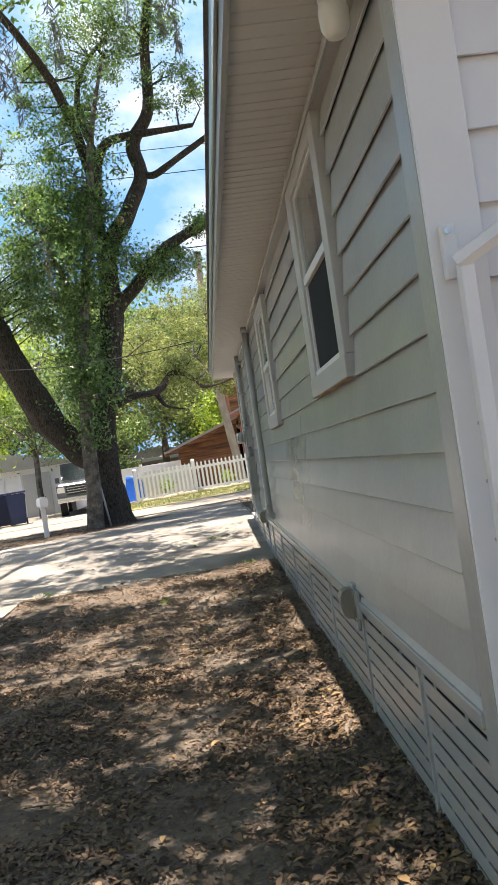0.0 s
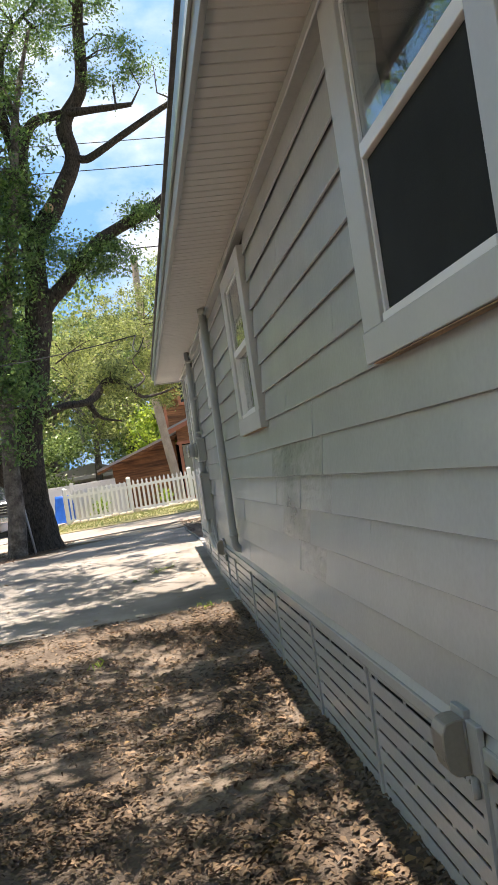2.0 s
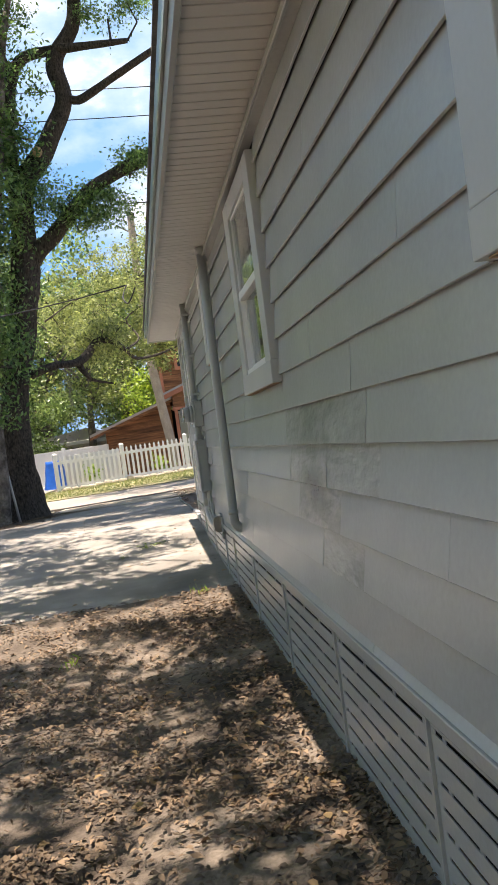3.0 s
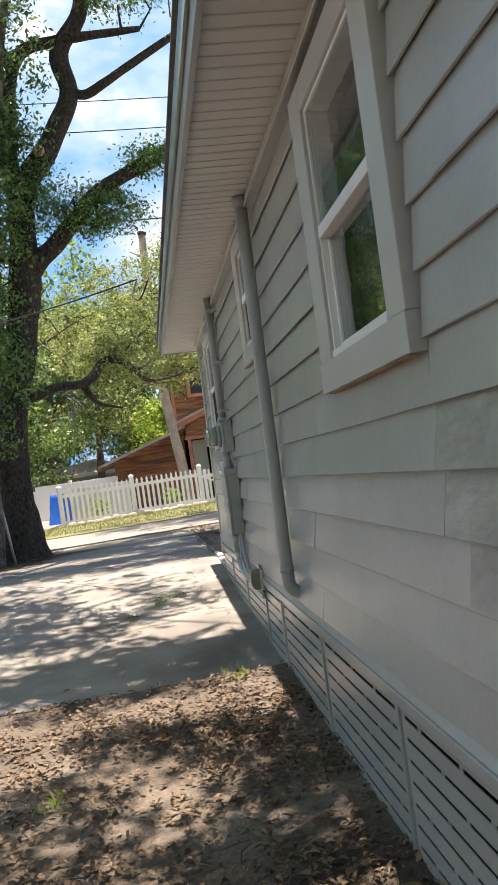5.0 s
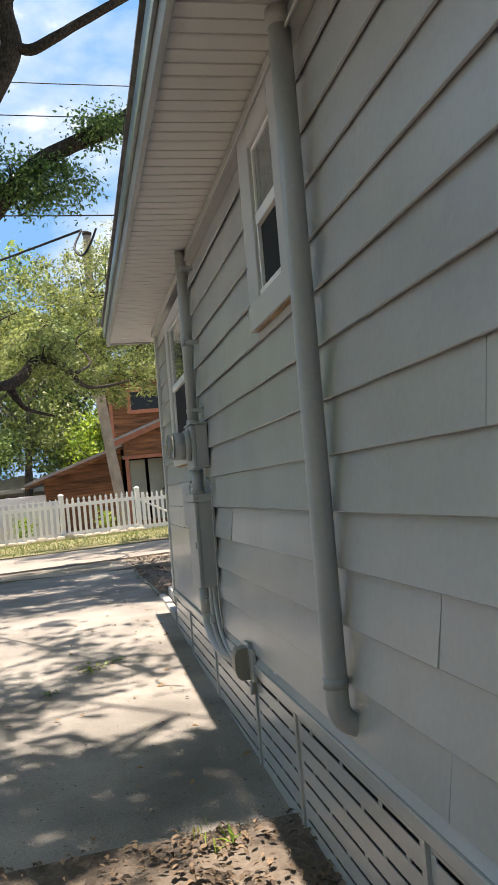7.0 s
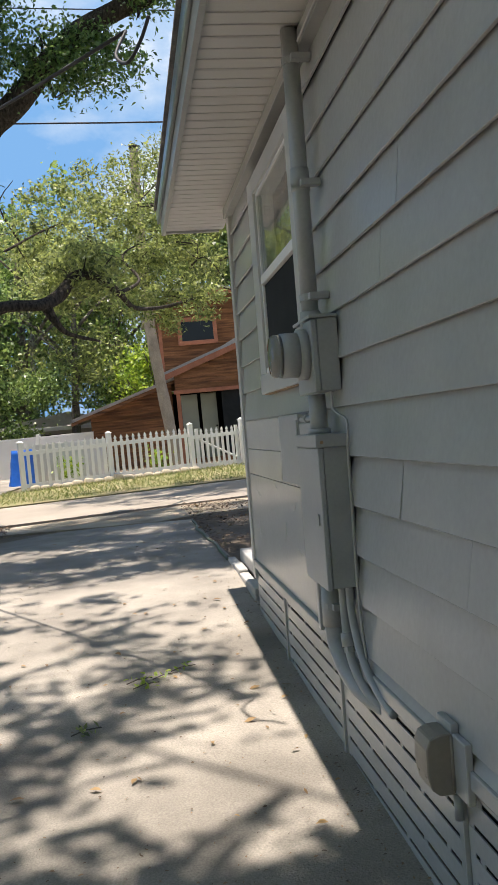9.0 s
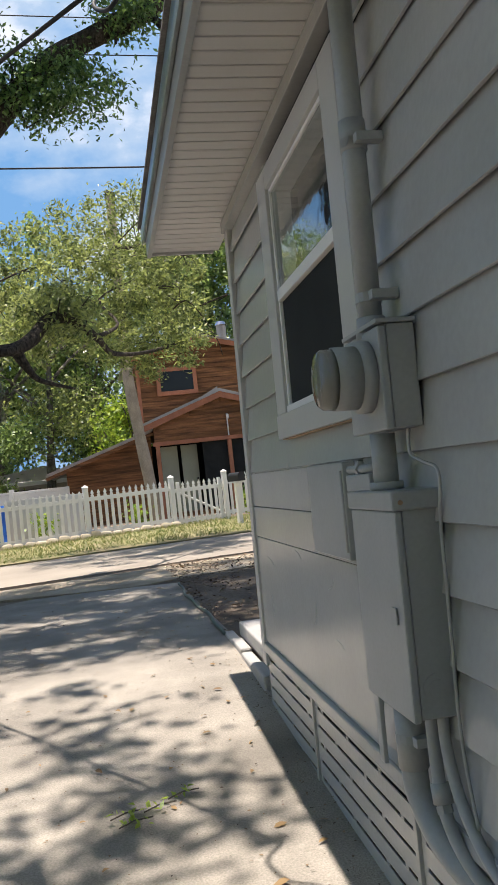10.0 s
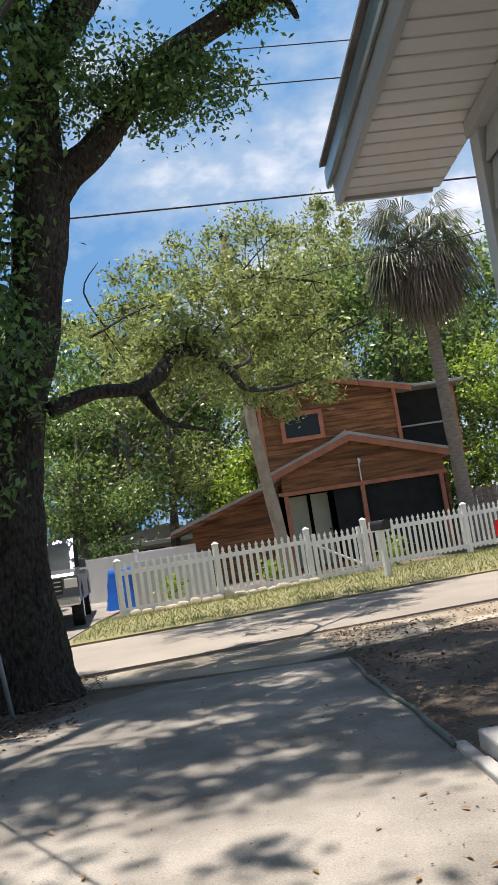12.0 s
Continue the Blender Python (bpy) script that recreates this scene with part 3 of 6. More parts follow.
def conduits():
    x = -0.055
    line = [(x, 9.60, 2.855), (x, 9.60, 2.2), (x, 9.60, 1.5), (x, 9.60, 0.82)]
    line += [(x + 0.07 * (1 - math.cos(a)), 9.60, 0.78 - 0.07 * math.sin(a)) for a in np.linspace(0.1, 1.5, 7)] + [(0.02, 9.60, 0.705)]
    fitted("conduit_pipe", (x, 9.60, 0.71), "fat grey painted conduit running down the lap siding", "pipe", [
        ("pipe", tube(line, 0.035, 16), PAINT2, "", True),
        ("collar", tube([(x, 9.60, 2.80), (x, 9.60, 2.853)], 0.041, 16), PAINT2, "", True),
        ("elbow_collar", tube([(x, 9.60, 0.825), (x, 9.60, 0.855)], 0.0385, 16), PAINT2, "", True)])
    fitted("service_mast", (-0.06, 12.17, 1.8), "grey service conduit from soffit to meter box", "pipe", [
        ("pipe", tube([(-0.06, 12.17, 2.855), (-0.06, 12.17, 2.3), (-0.06, 12.17, 1.80)], 0.031, 14), PAINT2, "", True),
        ("coupling", tube([(-0.06, 12.17, 2.28), (-0.06, 12.17, 2.36)], 0.035, 14), PAINT2, "", True),
        ("hub", tube([(-0.06, 12.17, 1.795), (-0.06, 12.17, 1.85)], [0.042, 0.037], 14), PAINT2, "", True),
        ("strap", strap(12.17, 2.74, 0.031, -0.06), PAINT2, "", False),
        ("strap", strap(12.17, 2.30, 0.031, -0.06), PAINT2, "", False),
        ("strap", strap(12.17, 1.90, 0.031, -0.06), PAINT2, "", False)])
    fitted("electric_meter", (-0.1, 12.14, 1.55), "grey meter box with a round glass electric meter", "meter", [
        ("box", box(-0.072, -0.001, 12.03, 12.30, 1.56, 1.81, 0.004), PAINT2, "", False),
        ("cover", box(-0.095, -0.073, 12.026, 12.306, 1.557, 1.806, 0.005), PAINT2, "", False),
        ("rain_lip", box(-0.10, 0.0, 12.02, 12.31, 1.811, 1.822, 0.002), PAINT2, "", False),
        ("ring", tube([(-0.096, 12.13, 1.695), (-0.127, 12.13, 1.695)], 0.09, 26), PAINT2, "", True),
        ("meter_body", tube([(-0.128, 12.13, 1.695), (-0.188, 12.13, 1.695)], [0.079, 0.079], 26), PAINT2, "grey painted meter collar", True),
        ("glass_cover", tube([(-0.1885, 12.13, 1.695), (-0.214, 12.13, 1.695), (-0.223, 12.13, 1.695), (-0.227, 12.13, 1.695)], [0.077, 0.075, 0.067, 0.03], 26), CLEAR, "clear glass meter cover", True),
        ("dial", tube([(-0.19, 12.13, 1.695), (-0.199, 12.13, 1.695)], 0.062, 20), SMOKE, "yellowed meter dial", True)])
    fitted("nipple_pipe", (-0.06, 12.17, 1.41), "short grey conduit between meter and breaker panel", "pipe", [
        ("pipe", tube([(-0.06, 12.17, 1.41), (-0.06, 12.17, 1.553)], 0.032, 14), PAINT2, "", True),
        ("collar", tube([(-0.06, 12.17, 1.412), (-0.06, 12.17, 1.432)], 0.042, 14), PAINT2, "", True)])
    fitted("breaker_panel", (-0.05, 12.15, 0.88), "tall grey painted electrical panel on the wall", "electrical panel", [
        ("box", box(-0.094, -0.001, 11.985, 12.325, 0.885, 1.385, 0.004), PAINT2, "", False),
        ("door", box(-0.114, -0.095, 11.98, 12.33, 0.88, 1.365, 0.005), PAINT2, "", False),
        ("hood", box(-0.12, 0.0, 11.972, 12.335, 1.366, 1.412, 0.005), PAINT2, "", False),
        ("latch", box(-0.12, -0.115, 12.02, 12.05, 1.1, 1.14, 0.002), PAINT2, "", False),
        ("hood_rivet", tube([(-0.10, 11.9715, 1.385), (-0.10, 11.968, 1.385)], 0.006, 8), RUST, "rusty rivet", False),
        ("knockout", tube([(-0.05, 11.9835, 0.955), (-0.05, 11.986, 0.955)], 0.034, 18), PAINT2, "", False),
        ("knockout_ring", tube([(-0.05, 11.982, 0.955), (-0.05, 11.984, 0.955)], 0.02, 16), PAINT2, "", False)])
    fitted("disconnect_box", (-0.03, 12.83, 1.19), "shallow grey cover box beside the panel", "electrical box", [
        ("body", box(-0.05, -0.009, 12.61, 13.06, 1.195, 1.495, 0.004), PAINT2, "", False),
        ("hinge", tube([(-0.052, 12.62, 1.22), (-0.052, 12.62, 1.47)], 0.005, 8), PAINT2, "", True),
        ("junction", box(-0.055, -0.009, 12.33, 12.56, 1.405, 1.455, 0.005), PAINT2, "", False),
        ("connector", tube([(-0.04, 12.32, 1.47), (-0.04, 12.56, 1.47)], 0.012, 10), PAINT2, "", True),
        ("locknut", tube([(-0.04, 12.44, 1.47), (-0.04, 12.47, 1.47)], 0.019, 6), PAINT2, "", False),
        ("tag_plate", box(-0.02, -0.016, 12.30, 12.37, 1.475, 1.55, 0.001), PAINT, "", False)])
    down = smooth_line([(-0.062, 12.17, 0.885), (-0.062, 12.17, 0.72), (-0.058, 12.155, 0.65), (-0.045, 12.07, 0.575), (-0.02, 11.97, 0.53), (0.03, 11.86, 0.50)], 6)
    fitted("panel_conduit", (-0.06, 12.17, 0.5), "fat grey conduit bending from the panel into the skirting", "pipe", [
        ("pipe", tube(down, 0.033, 16), PAINT2, "", True),
        ("collar", tube([(-0.062, 12.17, 0.72), (-0.062, 12.17, 0.865)], 0.038, 16), PAINT2, "", True),
        ("strap", strap(12.17, 0.795, 0.036, -0.062), PAINT2, "", False)])
    thin = smooth_line([(-0.045, 12.06, 0.885), (-0.045, 12.055, 0.76), (-0.045, 12.03, 0.66), (-0.035, 11.97, 0.585), (-0.01, 11.90, 0.53), (0.03, 11.84, 0.50)], 6)
    fitted("thin_conduit", (-0.045, 12.05, 0.5), "thin grey conduit with a threaded fitting below the panel", "pipe", [
        ("pipe", tube(thin, 0.016, 12), PAINT2, "", True),
        ("fitting", tube([(-0.045, 12.045, 0.72), (-0.045, 12.035, 0.675)], 0.024, 12), PAINT2, "", True),
        ("lower_nut", tube([(-0.045, 12.034, 0.672), (-0.044, 12.028, 0.655)], 0.02, 6), PAINT2, "", False)])
    thin = smooth_line([(-0.032, 12.02, 0.885), (-0.032, 12.01, 0.80), (-0.03, 11.96, 0.70), (-0.028, 11.86, 0.625), (-0.022, 11.75, 0.58), (-0.012, 11.66, 0.55)], 6)
    fitted("feed_conduit", (-0.03, 12.0, 0.55), "thin grey conduit curving down to the skirting", "pipe", [("pipe", tube(thin, 0.014, 12), PAINT2, "", True)])
    wire = smooth_line([(-0.03, 12.06, 1.557), (-0.032, 12.06, 1.50), (-0.026, 12.0, 1.475), (-0.02, 11.93, 1.455), (-0.02, 11.925, 1.40), (-0.02, 11.94, 1.34), (-0.02, 11.945, 1.1), (-0.02, 11.95, 0.9), (-0.022, 11.93, 0.78), (-0.02, 11.90, 0.66)], 6)
    fitted("ground_wire", (-0.02, 11.95, 0.62), "painted ground wire hanging beside the panel", "cable", [("wire", tube(wire, 0.0045, 6), PAINT, "", True)])
    fitted("pull_rod", (-0.045, 12.5, 0.64), "short painted conduit stub against the panel", "pipe", [("pipe", box(-0.05, -0.036, 12.46, 12.50, 0.635, 0.86, 0.004), PAINT2, "", False), ("cap", box(-0.053, -0.03, 12.455, 12.515, 0.861, 0.87, 0.002), PAINT2, "", False)])


def outlet(y, z):
    hood = prism([(-0.002, 0.0), (-0.05, 0.0), (-0.075, 0.02), (-0.085, 0.06), (-0.085, 0.14), (-0.07, 0.17), (-0.04, 0.18), (-0.002, 0.18)], -0.055, 0.055)
    bmesh.ops.bevel(hood, geom=hood.edges[:], offset=0.004, segments=1, affect="EDGES")
    bmesh.ops.transform(hood, matrix=Matrix.Translation((-0.03, y, z + 0.008)) @ Matrix.Diagonal((0.8, 0.85, 0.82, 1)), verts=hood.verts)
    fitted("outdoor_outlet", (-0.03, y, z), "grey weatherproof outlet box with a hinged hood", "outlet", [
        ("hood", hood, SMOKE, "smoky grey plastic hood", False),
        ("base", box(-0.032, -0.013, y - 0.125, y - 0.041, z + 0.01, z + 0.155, 0.004), PAINT, "", False),
        ("back_box", box(-0.031, -0.012, y - 0.039, y + 0.06, z + 0.005, z + 0.175, 0.003), PAINT2, "", False),
        ("hood_ridge", box(-0.098, -0.0955, y - 0.03, y - 0.02, z + 0.05, z + 0.12, 0.001), SMOKE, "", False),
        ("hood_ridge", box(-0.098, -0.0955, y + 0.02, y + 0.03, z + 0.05, z + 0.12, 0.001), SMOKE, "", False),
        ("hinge", tube([(-0.034, y - 0.046, z + 0.02), (-0.034, y - 0.046, z + 0.15)], 0.005, 8), SMOKE, "", True),
        ("conduit", tube([(-0.022, y - 0.03, z), (-0.022, y - 0.03, z - 0.06)], 0.012, 8), PAINT2, "", True)], "outlets on the house wall")


conduits()
outlet(4.33, 0.52)
outlet(11.16, 0.53)


def eave_lamp():
    c = Vector((-0.10, 2.50, 0))
    prof = [(2.585, 0.012), (2.59, 0.03), (2.615, 0.043), (2.665, 0.046), (2.70, 0.040)]
    fitted("eave_lamp", (c.x, c.y, 2.86), "white jar lamp hanging under the eave", "lamp", [
        ("globe", tube([(c.x, c.y, z) for z, _ in prof], [r for _, r in prof], 18), LAMPW, "", True),
        ("collar", tube([(c.x, c.y, 2.70), (c.x, c.y, 2.75), (c.x, c.y, 2.76), (c.x, c.y, 2.83)], [0.043, 0.043, 0.03, 0.03], 16), WHITE, "", True),
        ("base", tube([(c.x, c.y, 2.83), (c.x, c.y, 2.858)], 0.055, 18), WHITE, "", True)])


def stair_rail():
    y = 2.11
    parts = [("post", box(0.03, 0.067, y - 0.02, y + 0.018, 0.76, 1.80, 0.004), WHITE, "", False),
             ("mount_plate", box(0.01, 0.05, y + 0.03, y + 0.058, 1.77, 1.91, 0.004), WHITE, "", False),
             ("top_rail", tube([(0.03, y, 1.80), (0.30, y - 0.12, 1.95), (1.15, y - 0.5, 2.3)], 0.026, 6), WHITE, "", False),
             ("foot", box(0.03, 0.9, y - 0.06, y + 0.055, 0.62, 0.72, 0.006), PAINT2, "", False)]
    for i in range(4):
        x = 0.13 + 0.11 * i
        parts.append(("baluster", box(x, x + 0.016, y - 0.03, y - 0.012, 0.75, 1.80 + i * 0.045, 0.002), WHITE, "", False))
    for z in (0.95, 1.1, 1.25, 1.4):
        parts.append(("screw", tube([(0.045, y + 0.061, z), (0.045, y + 0.054, z)], 0.006, 8), CHROME, "", False))
    parts.append(("bolt", tube([(0.025, y + 0.028, 1.89), (0.025, y + 0.022, 1.89)], 0.009, 8), CHROME, "", False))
    fitted("stair_rail", (0.1, y, 0.62), "white painted metal railing at the back steps", "railing", parts)
    fitted("back_steps", (0.6, 1.6, 0.0), "grey concrete back stoop below the railing", "steps", [
        ("landing", box(0.03, 1.3, 1.3, 2.16, -0.05, 0.60, 0.01), STEPC, "", False), ("tread", box(0.03, 1.3, 1.0, 1.298, -0.05, 0.3, 0.01), STEPC, "", False)])


def front_step():
    g = 0.30
    fitted("concrete_step", (0.6, 15.6, g), "low grey concrete stoop slab at the front corner", "step", [
        ("slab", box(0.09, 1.6, 14.66, 16.18, 0.37, 0.47, 0.012), STEPC, "", False),
        ("riser", box(0.12, 1.55, 14.67, 16.12, g - 0.05, 0.369, 0.008), STEPC, "", False)])
    for y in (14.75, 15.16, 15.57, 15.98):
        t = fitted("edging_block", (0.04, y, 0.33), "grey concrete edging block beside the driveway", "edging", [("block", box(0.0, 0.075, y, y + 0.395, 0.28, 0.385 + 0.01 * math.sin(y * 9), 0.012), STEPC, "", False)], "edging blocks by the step")
    pts = [(0.10 + 0.02 * math.sin(y * 2.3) + 0.01 * math.sin(y * 7), y, ground_z(0.1, y) + 0.025) for y in np.arange(16.3, 19.7, 0.15)]
    fitted("garden_hose", (0.1, 17, 0.36), "faded green hose along the driveway edge", "hose", [("hose", tube(pts, 0.013, 8), HOSE, "", True)])


eave_lamp()
stair_rail()
front_step()

# ---- picket fence ----
def fence_y(x):
    return 30.3 + 0.38 * x


def fence_z(x):
    return 0.455 + 0.012 * max(-3, x)


def picket_fence():
    posts = [(-2.85, 1.2), (-0.86, 1.22), (1.17, 1.22), (2.55, 1.22), (5.2, 1.2), (7.6, 1.2), (10, 1.2)]
    f = thing("picket_fence", (0, fence_y(0), 0.46), "white vinyl picket fence with pointed pickets along the lane", "fence")
    ang = math.atan(0.38)
    rot = Matrix.Rotation(ang, 4, "Z")
    def put(name, bm, x, z):
        bmesh.ops.transform(bm, matrix=Matrix.Translation((x, fence_y(x) - fence_y(0), z - 0.46)) @ rot, verts=bm.verts)
        return part(name, bm, VINYL, f)
    for x, h in posts:
        p = put("post", box(-0.055, 0.055, -0.055, 0.055, -0.1, h - 0.03, 0.006), x, fence_z(x))
        cap = bmesh.new()
        bmesh.ops.create_cone(cap, cap_ends=True, segments=4, radius1=0.095, radius2=0.012, depth=0.05, matrix=Matrix.Translation((0, 0, h - 0.004)) @ Matrix.Rotation(radians(45), 4, "Z"))
        bmesh.ops.transform(cap, matrix=Matrix.Translation((x, fence_y(x) - fence_y(0), fence_z(x) - 0.46)) @ rot, verts=cap.verts)
        c = part("cap", cap, VINYL, p)
    outline = [(-0.038, 0.1), (0.038, 0.1), (0.038, 0.99), (0.022, 1.02), (0.040, 1.05), (0.0, 1.125), (-0.040, 1.05), (-0.022, 1.02), (-0.038, 0.99)]
    mesh = None
    for (a, _), (b, _) in zip(posts, posts[1:]):
        L = (b - a) / math.cos(ang)
        gate = abs(a - 1.17) < 0.01
        low = 0.06 if gate else 0.0
        for z, h in ((0.13, 0.09), (0.87, 0.09)):
            m, zz = (a + b) / 2, fence_z((a + b) / 2)
            bm = box(-L / 2 + 0.058, L / 2 - 0.058, -0.02, 0.02, z, z + h, 0.004)
            sl = (fence_z(b) - fence_z(a)) / L
            for v in bm.verts:
                v.co.z += v.co.x * sl - low
            put("rail", bm, m, zz)
        if gate:
            bm = bmesh.new()
            tube([(-L / 2 + 0.08, 0.03, 0.86), (L / 2 - 0.1, 0.03, 0.2)], 0.03, 4, bm)
            put("brace", bm, (a + b) / 2, fence_z((a + b) / 2))
        n = max(2, round((L - 0.12) / 0.152))
        for k in range(n):
            x = a + (b - a) * (0.075 / L + (L - 0.15) / L * (k + 0.5) / n)
            if mesh is None:
                ob = part("picket", prism(outline, -0.030, -0.021), VINYL, f)
                mesh = ob.data
            else:
                ob = new("picket", mesh)
                ob.parent = f
            ob.matrix_basis = Matrix.Translation((x, fence_y(x) - fence_y(0), fence_z(x) - 0.46 - low)) @ rot
    # two stout gate posts
    for x in (1.33, 2.4):
        put("gate_stile", box(-0.04, 0.04, -0.03, 0.03, 0.02, 1.06, 0.005), x, fence_z(x))


picket_fence()


def border_stones():
    rng = random.Random(3)
    for k in range(17):
        x = -2.6 + 0.235 * k + rng.uniform(-0.02, 0.02)
        y = fence_y(x) - 0.12 + rng.uniform(-0.04, 0.03)
        bm = bmesh.new()
        bmesh.ops.create_icosphere(bm, subdivisions=2, radius=0.5)
        w, h = rng.uniform(0.22, 0.27), rng.uniform(0.17, 0.24) if k < 9 else rng.uniform(0.13, 0.18)
        for v in bm.verts:
            q = v.co * 2
            q = Vector([math.copysign(abs(c) ** 0.55, c) for c in q]) * 0.5
            q *= 1 + 0.08 * noise.noise(q * 4 + Vector((k * 7, 0, 0)))
            v.co = (q.x * w, q.y * 0.16, q.z * h)
        ob = part("border_stone", bm, STONE, None, "rounded tan border stone under the picket fence", True)
        ob.location = (x, y, fence_z(x) + h * 0.33)
        ob.rotation_euler = (rng.uniform(-0.2, 0.1), rng.uniform(-0.15, 0.15), math.atan(0.38))
        tagged(ob, category="stone", group="border stones")


border_stones()


def mailbox(at, post_m, box_m, h, label, ang=0.35):
    rot = Matrix.Translation(at) @ Matrix.Rotation(ang, 4, "Z")
    t = thing("mailbox", at, label, "mailbox")
    t.matrix_basis = rot
    prof = [(-0.085, 0.0), (0.085, 0.0), (0.085, 0.11)] + [(0.085 * math.cos(a), 0.11 + 0.085 * math.sin(a)) for a in np.linspace(0.3, 2.85, 7)] + [(-0.085, 0.11)]
    bm = prism(prof, -0.24, 0.24)
    bmesh.ops.translate(bm, verts=bm.verts, vec=(0, 0, h))
    part("box", bm, box_m, t)
    bm = prism([(p[0] * 1.04, p[1] * 1.03) for p in prof], -0.255, -0.241)
    bmesh.ops.translate(bm, verts=bm.verts, vec=(0, 0, h))
    part("door", bm, box_m, t)
    part("post", box(-0.05, 0.05, -0.05, 0.05, -0.15, h - 0.001, 0.006), post_m, t)
    part("shelf", box(-0.08, 0.08, -0.2, -0.051, h - 0.04, h - 0.002, 0.004), post_m, t)
    part("flag", box(0.088, 0.094, -0.05, 0.0, h + 0.05, h + 0.2, 0.001), TAIL, t, "red flag")


mailbox((2.45, 28.9, 0.455), VINYL, BLACK, 0.95, "black mailbox on a white post at the grass edge")
mailbox((-4.25, 19.2, 0.36), WHITE, WHITE, 0.72, "white mailbox on a square white post beside the oak")
fitted("metal_stake", (-2.85, 19.55, 0.35), "leaning galvanised stake by the oak trunk", "stake", [
    ("stake", tube([(-2.85, 19.55, 0.2), (-3.0, 19.5, 1.6)], 0.022, 8), PAINT2, "", True), ("cap", tube([(-3.0, 19.5, 1.6), (-3.002, 19.5, 1.62)], 0.027, 8), PAINT2, "", True)])


# ---- the cedar house across the lane ----
def planks(add, x0, x1, top, z0, step, y, d=0.02):
    """Horizontal boards between x0 and x1 below a sloping top, each a part, some a little proud."""
    z, k = z0, 0
    while z < 9:
        z2 = z + step - 0.014
        ok = [x for x in np.linspace(x0, x1, 60) if top(x) > z2]
        if not ok:
            break
        add(box(min(ok), max(ok), y - d - 0.006 * ((k * 7) % 3), y, z, z2))
        z += step
        k += 1


def cedar_house():
    h = thing("cedar_house", (0, 36, 0.5), "weathered two-storey cedar cabin with red-brown trim behind the picket fence", "house")
    o = (0, 36, 0.5)
    def add(name, bm, m, label="", par=None):
        k = 1.042 if name.startswith(("upper", "window", "pane", "frame", "corner_trim", "chimney", "balcony")) else 1.02 if name.startswith("left") else 1.0
        dx, dz = (-0.18, 0.03) if k > 1.03 else (0.0, 0.0)
        for v in bm.verts:
            v.co.x, v.co.z = (v.co.x + 2.68) * k - 2.68 + dx, (v.co.z - 1.54) * k + 1.54 + dz
        return part(name, at_origin(bm, o), m, par or h, label)
    low = lambda x: 4.16 - 0.0 - (3.40 - x) * 0.355 if x < 3.4 else 4.16 - (x - 3.4) * 0.30
    left = lambda x: 2.25 + (x + 1.75) * 0.325
    up = lambda x: 5.86 - abs(x - 3.0) * 0.24
    # left wing, plain gable slope
    bm = prism([(-1.4, 0.5), (1.15, 0.5), (1.15, left(1.15) - 0.1), (-1.4, left(-1.4) - 0.1)], 36.6, 42, axis="y")
    add("left_wall", bm, CEDAR)
    planks(lambda b: add("left_plank", b, CEDAR), -1.42, 1.15, lambda x: left(x) - 0.08, 0.55, 0.17, 36.598)
    bm = prism([(-2.0, left(-2.0) - 0.09), (1.2, left(1.2) - 0.09), (3.3, 4.22), (3.3, 4.30), (1.2, left(1.2)), (-2.0, left(-2.0))], 36.2, 42.2, axis="y")
    add("left_roof", bm, METALROOF, "grey metal roof edge")
    add("left_rake", prism([(-2.0, left(-2.0) - 0.2), (1.2, left(1.2) - 0.2), (1.2, left(1.2) - 0.1), (-2.0, left(-2.0) - 0.1)], 36.15, 36.199, axis="y"), CEDAR)
    # porch gable
    bm = prism([(1.3, 2.80), (6.0, 2.80), (6.0, low(6.0) - 0.15), (3.4, 4.02), (1.3, low(1.3) - 0.15)], 36.0, 36.08, axis="y")
    add("porch_gable", bm, CEDAR)
    planks(lambda b: add("plank", b, CEDAR), 1.32, 5.98, lambda x: low(x) - 0.14, 2.82, 0.17, 35.998)
    for a, b in (((0.95, low(0.95)), (3.4, low(3.4))), ((3.4, low(3.4)), (6.45, low(6.45)))):
        add("rake_board", prism([(a[0], a[1] - 0.18), (b[0], b[1] - 0.18), (b[0], b[1]), (a[0], a[1])], 35.80, 35.86, axis="y"), REDTRIM)
    bm = prism([(0.9, low(0.9) + 0.002), (3.4, low(3.4) + 0.002), (6.5, low(6.5) + 0.002), (6.5, low(6.5) + 0.08), (3.4, low(3.4) + 0.09), (0.9, low(0.9) + 0.08)], 35.78, 40, axis="y")
    add("porch_roof", bm, METALROOF, "grey metal porch roof")
    add("porch_beam", box(1.25, 6.05, 35.95, 36.1, 2.68, 2.80, 0.01), REDTRIM)
    for x in (1.38, 3.58, 5.88):
        add("porch_post", box(x - 0.06, x + 0.06, 35.98, 36.09, 0.45, 2.679, 0.008), REDTRIM)
    # porch shade is put into this wall's near-black colour
    add("porch_back", box(1.3, 6.0, 38.2, 38.3, 0.5, 2.8), DARK, "back wall of the porch, coloured near-black for its shade")
    add("porch_side", box(6.0, 6.1, 36.1, 38.3, 0.5, 2.8), CEDAR)
    add("porch_floor", box(1.2, 6.1, 36.0, 38.2, 0.45, 0.62), CEDAR)
    add("porch_screen", box(2.75, 5.82, 36.12, 36.13, 0.62, 2.675), SCREEN, "dark insect screen")
    d = add("door", box(2.12, 2.62, 36.5, 36.55, 0.62, 2.66, 0.005), DOORG, "pale grey-green door on the porch")
